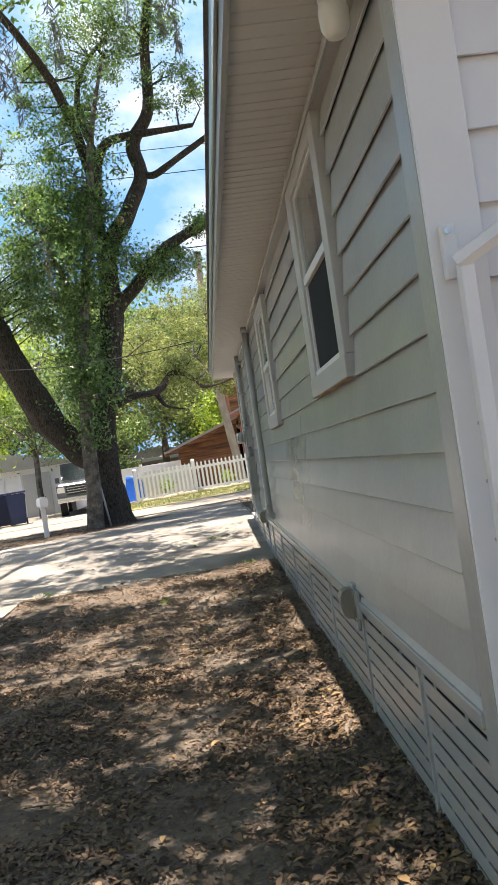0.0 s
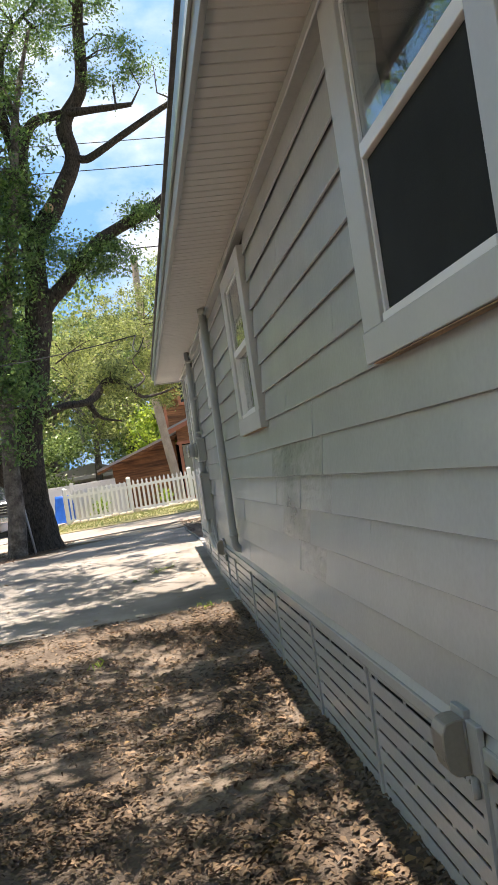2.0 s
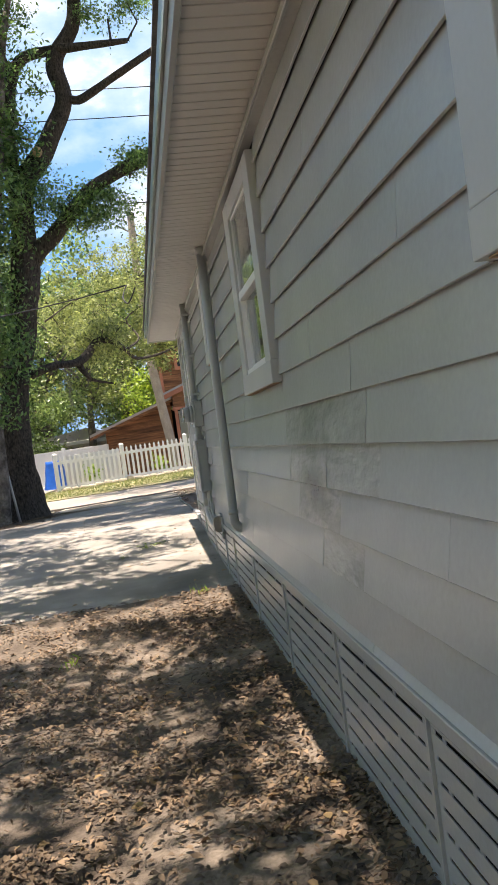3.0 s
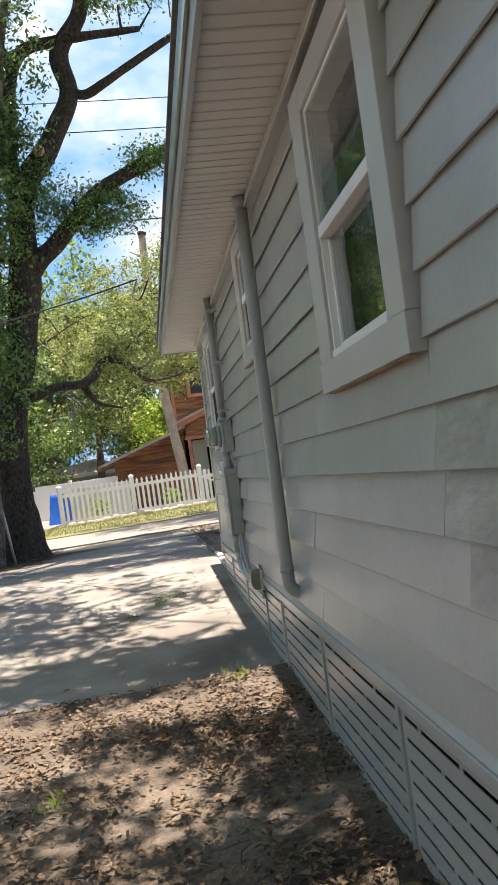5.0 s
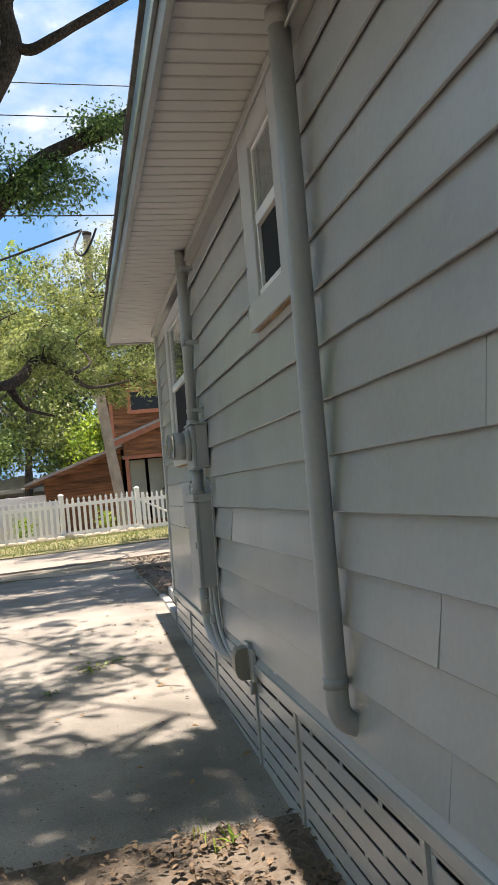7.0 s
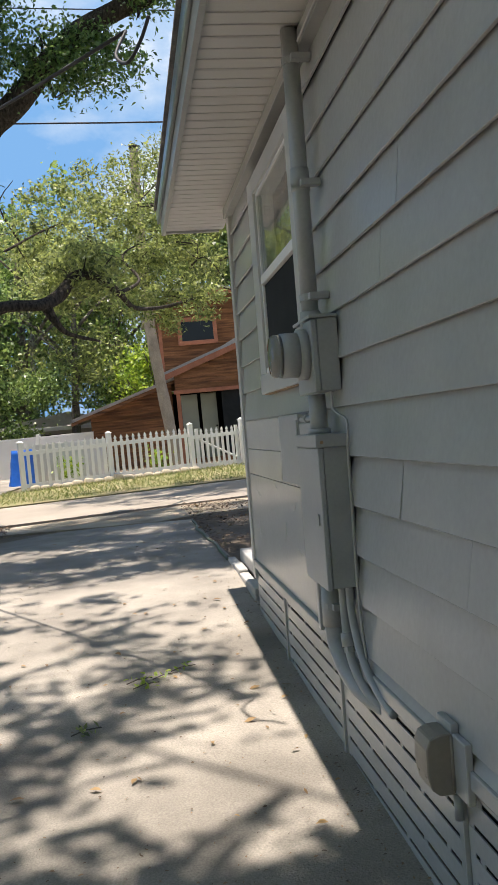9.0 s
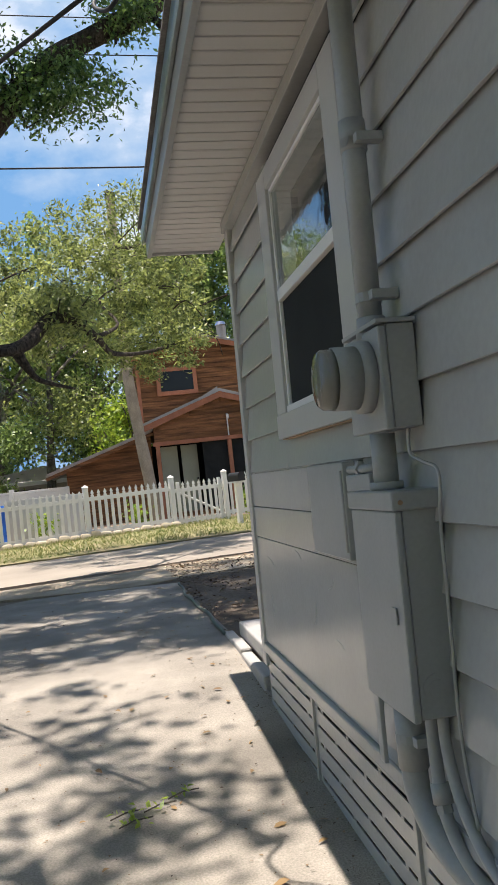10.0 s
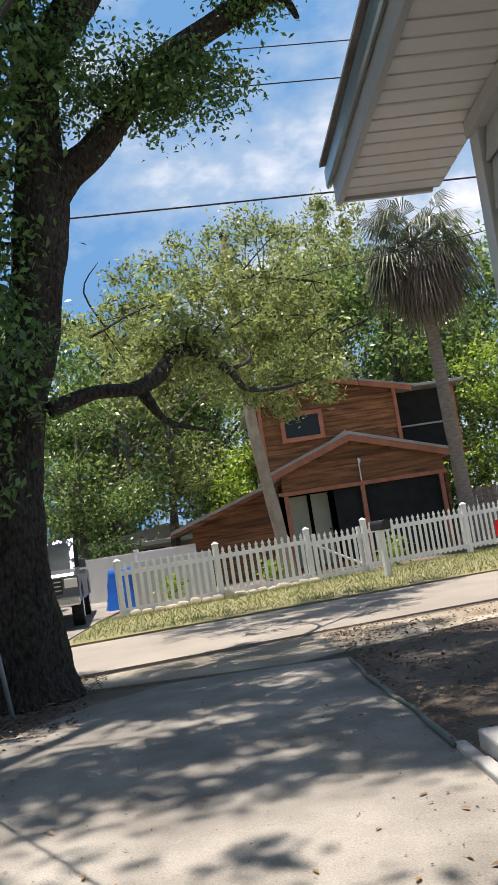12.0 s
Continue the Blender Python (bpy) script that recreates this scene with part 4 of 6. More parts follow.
    add("door_frame", box(1.5, 2.02, 36.6, 36.66, 0.62, 2.66, 0.005), DOORG, "pale grey-green door frame")
    add("door_knob", tube([(2.56, 36.5, 1.6), (2.56, 36.44, 1.6)], 0.03, 8), BLACK, "", d)
    # wall lamp and drop pipe on the gable
    add("gable_lamp", tube([(3.57, 35.95, 3.45), (3.57, 35.8, 3.40), (3.57, 35.78, 3.3)], [0.03, 0.05, 0.02], 8), WHITE, "white lamp")
    add("gable_pipe", tube([(3.57, 35.93, 3.4), (3.57, 35.93, 2.8)], 0.02, 6), WHITE, "thin white pipe")
    # upper storey
    bm = prism([(1.1, 3.0), (5.0, 3.0), (5.0, up(5.0) - 0.08), (3.0, up(3.0) - 0.08), (1.1, up(1.1) - 0.08)], 37.0, 42, axis="y")
    add("upper_wall", bm, CEDAR)
    planks(lambda b: add("upper_plank", b, CEDAR), 1.12, 4.98, lambda x: up(x) - 0.06, 3.4, 0.15, 36.998)
    for a, b in (((0.75, up(0.75)), (3.0, up(3.0))), ((3.0, up(3.0)), (5.5, up(5.5)))):
        add("upper_rake", prism([(a[0], a[1] - 0.14), (b[0], b[1] - 0.14), (b[0], b[1]), (a[0], a[1])], 36.72, 36.78, axis="y"), REDTRIM)
    add("upper_roof", prism([(0.7, up(0.7) + 0.002), (3.0, up(3.0) + 0.002), (5.55, up(5.55) + 0.002), (5.55, up(5.55) + 0.05), (3.0, up(3.0) + 0.06), (0.7, up(0.7) + 0.05)], 36.7, 42, axis="y"), METALROOF)
    for x in (1.08, 5.02):
        add("corner_trim", box(x - 0.05, x + 0.05, 36.93, 37.0, 3.0, up(x) - 0.1, 0.006), REDTRIM)
    w = add("window", box(1.62, 2.85, 36.90, 36.96, 4.14, 4.98), REDTRIM, "red-brown framed window")
    add("pane", box(1.74, 2.73, 36.87, 36.899, 4.26, 4.86), PANE, "", w)
    for bmx in (box(1.62, 2.85, 36.83, 36.898, 4.86, 4.98, 0.006), box(1.62, 2.85, 36.83, 36.898, 4.14, 4.26, 0.006), box(1.62, 1.74, 36.83, 36.898, 4.261, 4.859, 0.006), box(2.73, 2.85, 36.83, 36.898, 4.261, 4.859, 0.006)):
        add("frame", bmx, REDTRIM, "", w)
    # screened upper porch
    add("balcony_roof", box(5.2, 7.2, 37.2, 41, 5.28, 5.36, 0.01), METALROOF)
    add("balcony_screen", box(5.1, 6.95, 38.0, 38.02, 3.3, 5.27), SCREEN, "dark screened balcony")
    add("balcony_rail", box(5.1, 7.0, 37.9, 37.98, 4.2, 4.25, 0.006), METALROOF)
    add("balcony_floor", box(5.06, 7.05, 37.2, 41, 3.2, 3.3), CEDAR)
    add("balcony_post", box(6.95, 7.05, 37.9, 37.99, 3.3, 5.27, 0.006), REDTRIM)
    ch = add("chimney", tube([(4.02, 38.5, 5.5), (4.02, 38.5, 6.42)], 0.16, 14), METALROOF, "metal flue")
    add("chimney_cap", tube([(4.02, 38.5, 6.425), (4.02, 38.5, 6.54)], [0.2, 0.14], 14), CHROME, "", ch)


cedar_house()


def board_fence():
    f = thing("board_fence", (8, 36, 0.55), "weathered grey-tan board fence beside the cedar cabin", "fence")
    for k in range(22):
        x = 6.6 + 0.16 * k
        part("board", at_origin(box(x, x + 0.15, 36.9 + 0.004 * (k % 3), 36.925 + 0.004 * (k % 3), 0.5, 2.15 + 0.03 * math.sin(k * 2.3), 0.004), (8, 36, 0.55)), PALMB, f)


def privacy_fence():
    f = thing("privacy_fence", (-4, 37, 0.5), "solid white vinyl privacy fence", "fence")
    def line(p, q, n):
        p, q = Vector(p), Vector(q)
        d = (q - p) / n
        for k in range(n):
            a, b = p + d * k, p + d * (k + 1)
            m, L = (a + b) / 2, d.length
            M = Matrix.Translation(m - Vector((-4, 37, 0))) @ Matrix.Rotation(math.atan2(d.y, d.x), 4, "Z")
            for nm, bm in (("panel", box(-L / 2 + 0.06, L / 2 - 0.06, -0.015, 0.015, 0.05 - 0.5, 1.70 - 0.5)), ("top_rail", box(-L / 2 + 0.06, L / 2 - 0.06, -0.03, 0.03, 1.201, 1.28, 0.005)), ("post", box(-L / 2 - 0.06, -L / 2 + 0.06, -0.06, 0.06, -0.5, 1.36, 0.008))):
                bmesh.ops.transform(bm, matrix=Matrix.Translation((0, 0, 0.5)) @ M @ Matrix.Translation((0, 0, 0)), verts=bm.verts)
                bmesh.ops.translate(bm, verts=bm.verts, vec=(0, 0, -0.5))
                part(nm, bm, VINYL, f)
    line((-12, 37.6, 0.0), (-3.1, 37.2, 0.0), 4)
    line((-3.1, 37.2, 0.0), (-1.3, 36.5, 0.0), 1)
    part("side_panel", at_origin(box(-2.75, -0.95, 31.3, 31.34, 0.5, 1.52, 0.004), (-4, 37, 0.5)), VINYL, f)


board_fence()
privacy_fence()


# ---- vehicles, bins, sheds across the lane ----
def wheel(parent, x, y, z, r):
    t = part("wheel", tube([(x - 0.11, y, z), (x + 0.11, y, z)], r, 20), RUBBER, parent, "black tyre")
    part("rim", tube([(x - 0.115, y, z), (x + 0.115, y, z)], r * 0.6, 12), CHROME, t, "silver rim")


def pickup(at, ang, paint, label, name="pickup_truck"):
    t = thing(name, at, label, "truck")
    t.rotation_euler = (0, 0, ang)
    side = [(-2.6, 0.5), (-1.95, 0.5), (-1.9, 0.75), (-1.5, 0.92), (-1.1, 0.75), (-1.05, 0.5), (1.1, 0.5), (1.15, 0.75), (1.5, 0.92), (1.9, 0.75), (1.95, 0.5), (2.65, 0.5), (2.7, 0.7), (2.65, 1.05), (0.9, 1.08), (0.88, 1.0), (-2.6, 1.0)]
    body = part("body", prism([(y, z) for y, z in side], -0.92, 0.92, axis="x"), paint, t)
    hood = part("hood", prism([(-2.55, 1.001), (-1.2, 1.001), (-1.25, 1.13), (-2.5, 1.05)], -0.85, 0.85, axis="x"), paint, t)
    part("cab", prism([(-1.25, 1.002), (0.85, 1.002), (0.75, 1.72), (-0.55, 1.75)], -0.8, 0.8, axis="x"), paint, t)
    part("windscreen", prism([(-1.235, 1.10), (-1.2, 1.10), (-0.60, 1.68), (-0.64, 1.68)], -0.72, 0.72, axis="x"), GLASS, t, "dark windscreen")
    for s in (-1, 1):
        part("side_window", prism([(-0.95, 1.15), (0.65, 1.15), (0.6, 1.62), (-0.5, 1.64)], s * 0.801, s * 0.812, axis="x"), SCREEN, t, "dark side window")
        part("headlight", box(s * 0.78 - 0.12, s * 0.78 + 0.12, -2.64, -2.605, 0.78, 0.95, 0.01), LAMPW, t, "clear headlight")
        part("mirror", box(s * 0.95 - 0.07, s * 0.95 + 0.07, -0.85, -0.75, 1.12, 1.3, 0.02), paint, t)
        for y in (-1.5, 1.5):
            wheel(t, s * 0.8, y, 0.38, 0.38)
    part("bumper", box(-0.92, 0.92, -2.72, -2.61, 0.45, 0.62, 0.03), CHROME, t, "chrome bumper")
    g = part("grille", box(-0.62, 0.62, -2.63, -2.602, 0.68, 0.98, 0.01), BLACK, t, "black grille")
    for z in (0.74, 0.82, 0.90):
        part("bar", box(-0.6, 0.6, -2.645, -2.631, z, z + 0.025), CHROME, g)
    return t


pickup((-4.65, 30.6, 0.46), 0.10, CARD, "dark grey pickup truck parked facing the lane")


def car(at, ang, paint, label):
    t = thing("car", at, label, "car")
    t.rotation_euler = (0, 0, ang)
    side = [(-2.2, 0.3), (-1.75, 0.28), (-1.7, 0.55), (-1.35, 0.7), (-1.0, 0.55), (-0.95, 0.26), (0.95, 0.26), (1.0, 0.55), (1.35, 0.7), (1.7, 0.55), (1.75, 0.28), (2.2, 0.35), (2.24, 0.75), (2.1, 0.95), (-1.2, 0.93), (-2.1, 0.75)]
    bm = prism(side, -0.86, 0.86, axis="x")
    bmesh.ops.bevel(bm, geom=[e for e in bm.edges if abs(e.verts[0].co.x - e.verts[1].co.x) < 0.01], offset=0.05, segments=2, affect="EDGES")
    part("body", bm, paint, t, "", True)
    part("cabin", prism([(-1.1, 0.931), (1.95, 0.951), (1.5, 1.4), (-0.3, 1.42)], -0.72, 0.72, axis="x"), paint, t)
    part("windscreen", prism([(-1.09, 0.97), (-1.06, 0.97), (-0.33, 1.38), (-0.37, 1.38)], -0.65, 0.65, axis="x"), GLASS, t, "dark windscreen")
    part("rear_window", prism([(1.93, 0.98), (1.97, 0.98), (1.56, 1.37), (1.52, 1.37)], -0.65, 0.65, axis="x"), SCREEN, t, "dark rear window")
    for s in (-1, 1):
        part("side_window", prism([(-0.85, 0.98), (1.6, 0.99), (1.3, 1.34), (-0.3, 1.36)], s * 0.721, s * 0.73, axis="x"), SCREEN, t, "dark side window")
        part("tail_light", prism([(2.14, 0.62), (2.262, 0.62), (2.235, 0.88), (2.08, 0.9)], s * 0.55, s * 0.875, axis="x"), TAIL, t, "red tail light")
        part("headlight", box(s * 0.68 - 0.13, s * 0.68 + 0.13, -2.21, -2.1, 0.55, 0.7, 0.02), LAMPW, t, "clear headlight")
        for y in (-1.35, 1.35):
            wheel(t, s * 0.76, y, 0.31, 0.31)
    return t


car((6.15, 25.55, 0.42), radians(101), CARW, "white car parked on the verge with red tail lights")
car((-8.35, 28.6, 0.45), 0.25, CARS, "silver car parked by the shed")


def bin_at(x, y, ang):
    t = thing("wheelie_bin", (x, y, 0.46), "dark blue wheeled rubbish bin with a closed lid", "bin", "bins by the shed")
    t.rotation_euler = (0, 0, ang)
    bm = bmesh.new()
    bmesh.ops.create_cone(bm, cap_ends=True, segments=4, radius1=0.33, radius2=0.43, depth=0.95, matrix=Matrix.Translation((0, 0, 0.52)) @ Matrix.Rotation(radians(45), 4, "Z"))
    bmesh.ops.bevel(bm, geom=bm.edges[:], offset=0.03, segments=2, affect="EDGES")
    part("body", bm, BINB, t)
    part("lid", box(-0.33, 0.33, -0.36, 0.33, 1.0, 1.06, 0.02), BINB, t)
    for s in (-0.25, 0.25):
        part("wheel", tube([(s - 0.03, 0.3, 0.1), (s + 0.03, 0.3, 0.1)], 0.1, 12), RUBBER, t)
    part("handle", tube([(-0.25, 0.36, 0.98), (0.25, 0.36, 0.98)], 0.015, 6), BINB, t)


bin_at(-6.55, 27.6, 0.2)
bin_at(-7.05, 27.9, 0.1)


def shed():
    t = thing("white_shed", (-8, 33, 0.48), "white painted shed with a low roof behind the parked cars", "shed")
    o = (-8, 33, 0.48)
    part("wall", at_origin(box(-13, -5.4, 32.5, 36, 0.48, 2.3), o), WHITE, t)
    part("roof", at_origin(prism([(-13.3, 2.3), (-5.2, 2.3), (-5.2, 2.38), (-9.2, 3.3), (-13.3, 2.38)], 32.2, 36.3), o), METALROOF, t)
    for k in range(12):
        x = -12.9 + 0.62 * k
        part("batten", at_origin(box(x, x + 0.05, 32.46, 32.498, 0.5, 2.28), o), WHITE, t)
    part("door", at_origin(box(-7.2, -6.2, 32.44, 32.497, 0.5, 2.1), o), TRIM, t, "pale shed door")


shed()


def tarp():
    bm = bmesh.new()
    n = 14
    rows = []
    for i in range(9):
        z = 0.95 * i / 8
        r = 0.33 + 0.22 * (1 - z / 0.95) ** 1.3
        row = []
        for k in range(n):
            a = 2 * math.pi * k / n
            q = r * (1 + 0.14 * math.sin(a * 5 + z * 3) * (1 - z * 0.6) + 0.06 * noise.noise(Vector((math.cos(a), math.sin(a), z * 4))))
            row.append(bm.verts.new((q * math.cos(a) * 0.8, q * math.sin(a), z)))
        rows.append(row)
    for a, b in zip(rows, rows[1:]):
        for k in range(n):
            bm.faces.new((a[k], a[(k + 1) % n], b[(k + 1) % n], b[k]))
    bm.faces.new(rows[-1])
    ob = part("tarp_covered_heap", bm, BLUE, None, "bright blue tarpaulin draped over a heap beside the fence", True)
    ob.location = (-3.15, 32.4, 0.47)
    tagged(ob, category="tarp")


tarp()


# ---- trees ----
def limb(bm, pts, r, n=7, sides=10, rough=0.25, keep=None):
    line = smooth_line(pts, n)
    tube(line, spread(r, n, len(line)), sides, bm, rough)
    if keep is not None:
        keep += line
    return bm


def big_oak():
    t = thing("oak_tree", (-2.85, 20.3, 0.35), "large old oak with dark leaning trunks beside the driveway", "tree")
    o = (-2.85, 20.3, 0.35)
    rng = np.random.default_rng(11)
    L = []
    bm = bmesh.new()
    limb(bm, [(-2.86, 20.3, 0.2), (-2.85, 20.3, 0.55), (-2.84, 20.3, 1.5), (-2.74, 20.3, 2.7), (-2.45, 20.3, 3.8), (-2.22, 20.3, 4.9), (-2.15, 20.3, 5.7)], [0.54, 0.42, 0.31, 0.26, 0.25, 0.26, 0.24], 14, 44, 0.22, L)
    part("trunk", at_origin(bm, o), BARK, t, "", True)
    bm = bmesh.new()
    limb(bm, [(-2.78, 20.4, 1.1), (-2.92, 20.45, 1.7), (-3.38, 20.5, 2.25), (-3.9, 20.5, 2.8), (-4.25, 20.5, 3.5), (-4.55, 20.4, 4.2), (-5.0, 20.2, 5.6), (-5.9, 19.8, 7.2)], [0.25, 0.31, 0.34, 0.37, 0.36, 0.32, 0.28, 0.18], 10, 36, 0.3, L)
    part("leaning_trunk", at_origin(bm, o), BARK, t, "", True)
    bm = bmesh.new()
    limb(bm, [(-2.1, 20.3, 5.3), (-1.85, 20.3, 5.55), (-1.5, 20.25, 5.8), (-0.74, 20.1, 6.5), (0.02, 20.0, 6.88), (0.55, 19.9, 7.1), (2.4, 19.7, 8.2), (4.5, 19.5, 9.0)], [0.19, 0.17, 0.155, 0.14, 0.13, 0.11, 0.09, 0.05], 6, 10, 0.25, L)
    limb(bm, [(0.45, 19.95, 7.05), (0.6, 19.9, 6.9), (0.66, 19.8, 6.65)], [0.06, 0.05, 0.03], 4, 7, 0.3)
    part("right_limb", at_origin(bm, o), BARK, t, "", True)
    bm = bmesh.new()
    limb(bm, [(-2.15, 20.3, 5.5), (-2.03, 20.3, 6.7), (-1.4, 20.3, 7.6), (-0.98, 20.3, 8.4), (-1.03, 20.3, 9.2), (-0.55, 20.3, 10.0), (-0.38, 20.3, 11.6), (-0.1, 20.2, 12.6), (0.5, 20, 14)], [0.24, 0.22, 0.19, 0.17, 0.16, 0.14, 0.12, 0.1, 0.06], 6, 10, 0.25, L)
    limb(bm, [(-1.0, 20.3, 8.5), (-0.7, 20.2, 8.35), (-0.3, 20.1, 8.5), (0.2, 20.0, 8.75), (1.6, 19.6, 9.3), (3.0, 19.0, 9.4)], [0.09, 0.085, 0.08, 0.075, 0.06, 0.03], 5, 8, 0.25, L)
    limb(bm, [(-2.1, 20.3, 6.2), (-2.15, 20.4, 7.4), (-2.0, 20.4, 8.6), (-1.7, 20.4, 9.3), (-1.1, 20.3, 9.4), (-0.5, 20.0, 9.3), (0.4, 19.8, 9.25)], [0.17, 0.15, 0.13, 0.12, 0.1, 0.08, 0.05], 5, 8, 0.25, L)
    limb(bm, [(-1.9, 20.4, 8.9), (-2.2, 20.4, 10.2), (-1.9, 20.5, 11.3), (-1.0, 20.6, 12.2)], [0.09, 0.08, 0.06, 0.03], 5, 8, 0.25, L)
    part("upper_limb", at_origin(bm, o), BARK, t, "", True)
    cut = tube([(-1.62, 20.02, 7.35), (-1.60, 19.98, 7.35)], [0.105, 0.10], 12)
    part("pruning_cut", at_origin(cut, o), CUT, t, "pale sawn limb scar", True)
    bm = bmesh.new()
    limb(bm, [(-2.35, 20.3, 3.15), (-1.9, 20.5, 3.28), (-1.5, 20.7, 3.3), (-1.25, 20.9, 3.45), (-1.05, 21.1, 3.7), (-0.75, 21.3, 3.75), (-0.45, 21.6, 3.55), (-0.2, 22.2, 3.4), (0.5, 23.4, 3.6), (1.2, 25, 4.0)], [0.085, 0.075, 0.08, 0.095, 0.08, 0.065, 0.05, 0.035, 0.025, 0.015], 5, 9, 0.5, L)
    for q in range(9):
        a = (rng.uniform(-2.6, 2.2), rng.uniform(23.2, 27), rng.uniform(4.2, 5.6))
        b = (a[0] + rng.normal() * 0.7, a[1] + rng.normal() * 0.6, a[2] + rng.uniform(-0.2, 0.8))
        c = (b[0] + rng.normal() * 0.5, b[1] + rng.normal() * 0.4, b[2] + rng.uniform(-0.5, 0.5))
        limb(bm, [a, b, c], [0.02, 0.014, 0.006], 4, 6, 0.4, L)
    limb(bm, [(-1.45, 20.75, 3.3), (-1.35, 20.8, 3.1), (-1.2, 21.0, 2.95), (-0.8, 21.3, 2.85)], [0.07, 0.05, 0.03, 0.015], 4, 7, 0.4, L)
    limb(bm, [(-0.45, 21.6, 3.55), (-0.1, 22.6, 3.9), (-0.3, 23.6, 4.5), (0.3, 24.6, 5.0)], [0.03, 0.022, 0.018, 0.008], 4, 7, 0.3, L)
    part("low_limb", at_origin(bm, o), BARK, t, "gnarled limb with pale lichen", True)
    # limbs over the drive and the dirt yard
    bm = bmesh.new()
    limb(bm, [(-2.0, 20.3, 8.0), (-2.6, 19.2, 10.4), (-3.9, 17.0, 11.8), (-5.0, 13, 11.0), (-4.6, 8, 9.2), (-4.4, 4, 8.4), (-4.0, 0, 8)], [0.13, 0.1, 0.08, 0.06, 0.05, 0.04, 0.02], 5, 9, 0.25, L)
    limb(bm, [(-4.4, 15.4, 11.6), (-3.0, 14.2, 11.0), (-1.2, 12.2, 10.4), (0.6, 10.5, 9.8)], [0.03, 0.025, 0.018, 0.01], 5, 8, 0.25, L)
    limb(bm, [(-4.65, 9, 9.4), (-2.6, 7.0, 8.6), (-0.8, 5.6, 8.4), (0.9, 5.0, 8.5)], [0.03, 0.025, 0.02, 0.01], 5, 8, 0.25, L)
    limb(bm, [(-4.4, 4, 8.2), (-2.8, 2.6, 8.4), (-0.6, 1.6, 8.4)], [0.045, 0.035, 0.015], 5, 8, 0.25, L)
    part("overhead_limb", at_origin(bm, o), BARK, t, "", True)
    # foliage
    dense = [(-4.3, 20.6, 7.8, 1.8, 1.4, 2.2, 34), (-3.3, 20.0, 6.6, 1.1, 0.8, 2.2, 92), (-2.6, 20.2, 10.6, 1.3, 1.3, 1.6, 56), (-0.9, 20.6, 12.2, 1.5, 1.6, 1.1, 64), (-5.2, 20.2, 6.2, 1.4, 1.2, 1.2, 55),
             (0.1, 19.9, 10.2, 1.0, 1.0, 0.6, 16), (-0.75, 20.0, 6.15, 0.75, 0.4, 0.35, 24), (-1.75, 20.1, 6.6, 0.4, 0.5, 0.6, 14), (0.35, 19.9, 6.95, 0.5, 0.4, 0.22, 9), (-2.55, 19.95, 3.6, 0.35, 0.3, 1.4, 6), (-6.8, 19.5, 9.0, 1.8, 2.0, 2.0, 14), (2.5, 19.6, 10.2, 1.6, 1.4, 1.0, 26), (-2.3, 20.1, 7.6, 0.5, 0.5, 0.9, 22)]
    pts, cen = clumps(rng, dense, 190, 0.17)
    leaf_mesh("crown", pts - np.array(o), 0.068, LEAF, t, rng)
    tw = twigs(cen, L, bmesh.new(), rng, 0.45)
    # canopy overhead, out of view, clumps placed where they shade the ground
    over = [(-1.9, 1.8, 8.5, 2.6, 2.8, 0.9, 165), (-1.9, 6.2, 8.9, 2.4, 1.8, 0.9, 52), (-3.1, 4.4, 8.6, 1.1, 2.4, 0.8, 70), (-1.6, 3.4, 8.4, 0.9, 1.2, 0.5, 8), (-3.6, 8.6, 9.2, 1.0, 1.2, 0.6, 34), (-3.4, 11.8, 10.0, 2.2, 1.7, 1.0, 34), (0.7, 4.0, 8.8, 1.4, 3.5, 0.7, 26), (-2.0, 17.1, 12.4, 2.2, 1.0, 0.9, 84), (-1.1, 18.7, 13.2, 2.2, 0.8, 0.9, 80), (-4.6, 16.0, 12.0, 2.0, 2.2, 0.8, 50), (-1.9, 11.1, 10.0, 1.6, 0.7, 0.8, 56), (-6.0, 8, 8.8, 1.8, 5, 1.0, 40), (-1.6, -2.2, 8.3, 3.0, 2.0, 0.9, 46), (0.8, 17.7, 12.4, 1.2, 1.9, 0.8, 58), (-2.7, 13.9, 10.2, 1.7, 1.9, 0.7, 34), (-1.0, 8.8, 9.2, 0.5, 0.8, 0.5, 14), (-1.9, 8.9, 9.3, 1.6, 0.9, 0.7, 20)]
    pts, cen = clumps(rng, over, 62, 0.19)
    leaf_mesh("overhead_crown", pts - np.array(o), 0.16, LEAF, t, rng)
    twigs(cen, L, tw, rng, 0.6)
    pale = [(-0.4, 24.5, 4.8, 2.0, 1.8, 1.1, 92), (0.8, 26.0, 4.9, 1.1, 1.4, 1.1, 58), (-1.5, 25.5, 5.4, 1.3, 1.5, 1.0, 46), (0.2, 25.5, 6.1, 1.8, 1.4, 0.7, 50), (-1.0, 21.4, 3.75, 0.7, 0.6, 0.45, 30), (0.6, 24, 3.7, 0.9, 1.0, 0.4, 30), (1.9, 26.5, 6.8, 0.8, 1.0, 0.7, 22)]
    pts, cen = clumps(rng, pale, 105, 0.115)
    leaf_mesh("pale_crown", pts - np.array(o), 0.08, LEAFL, t, rng, long=2.3, droop=0.2, label="sparse pale narrow leaves")
    twigs(cen, L, tw, rng, 0.22, 0.005)
    tagged(part("twig_growth", at_origin(tw, o), BARK, t), kind="stuff")
    # grey moss hanging from the near limbs
    ms = []
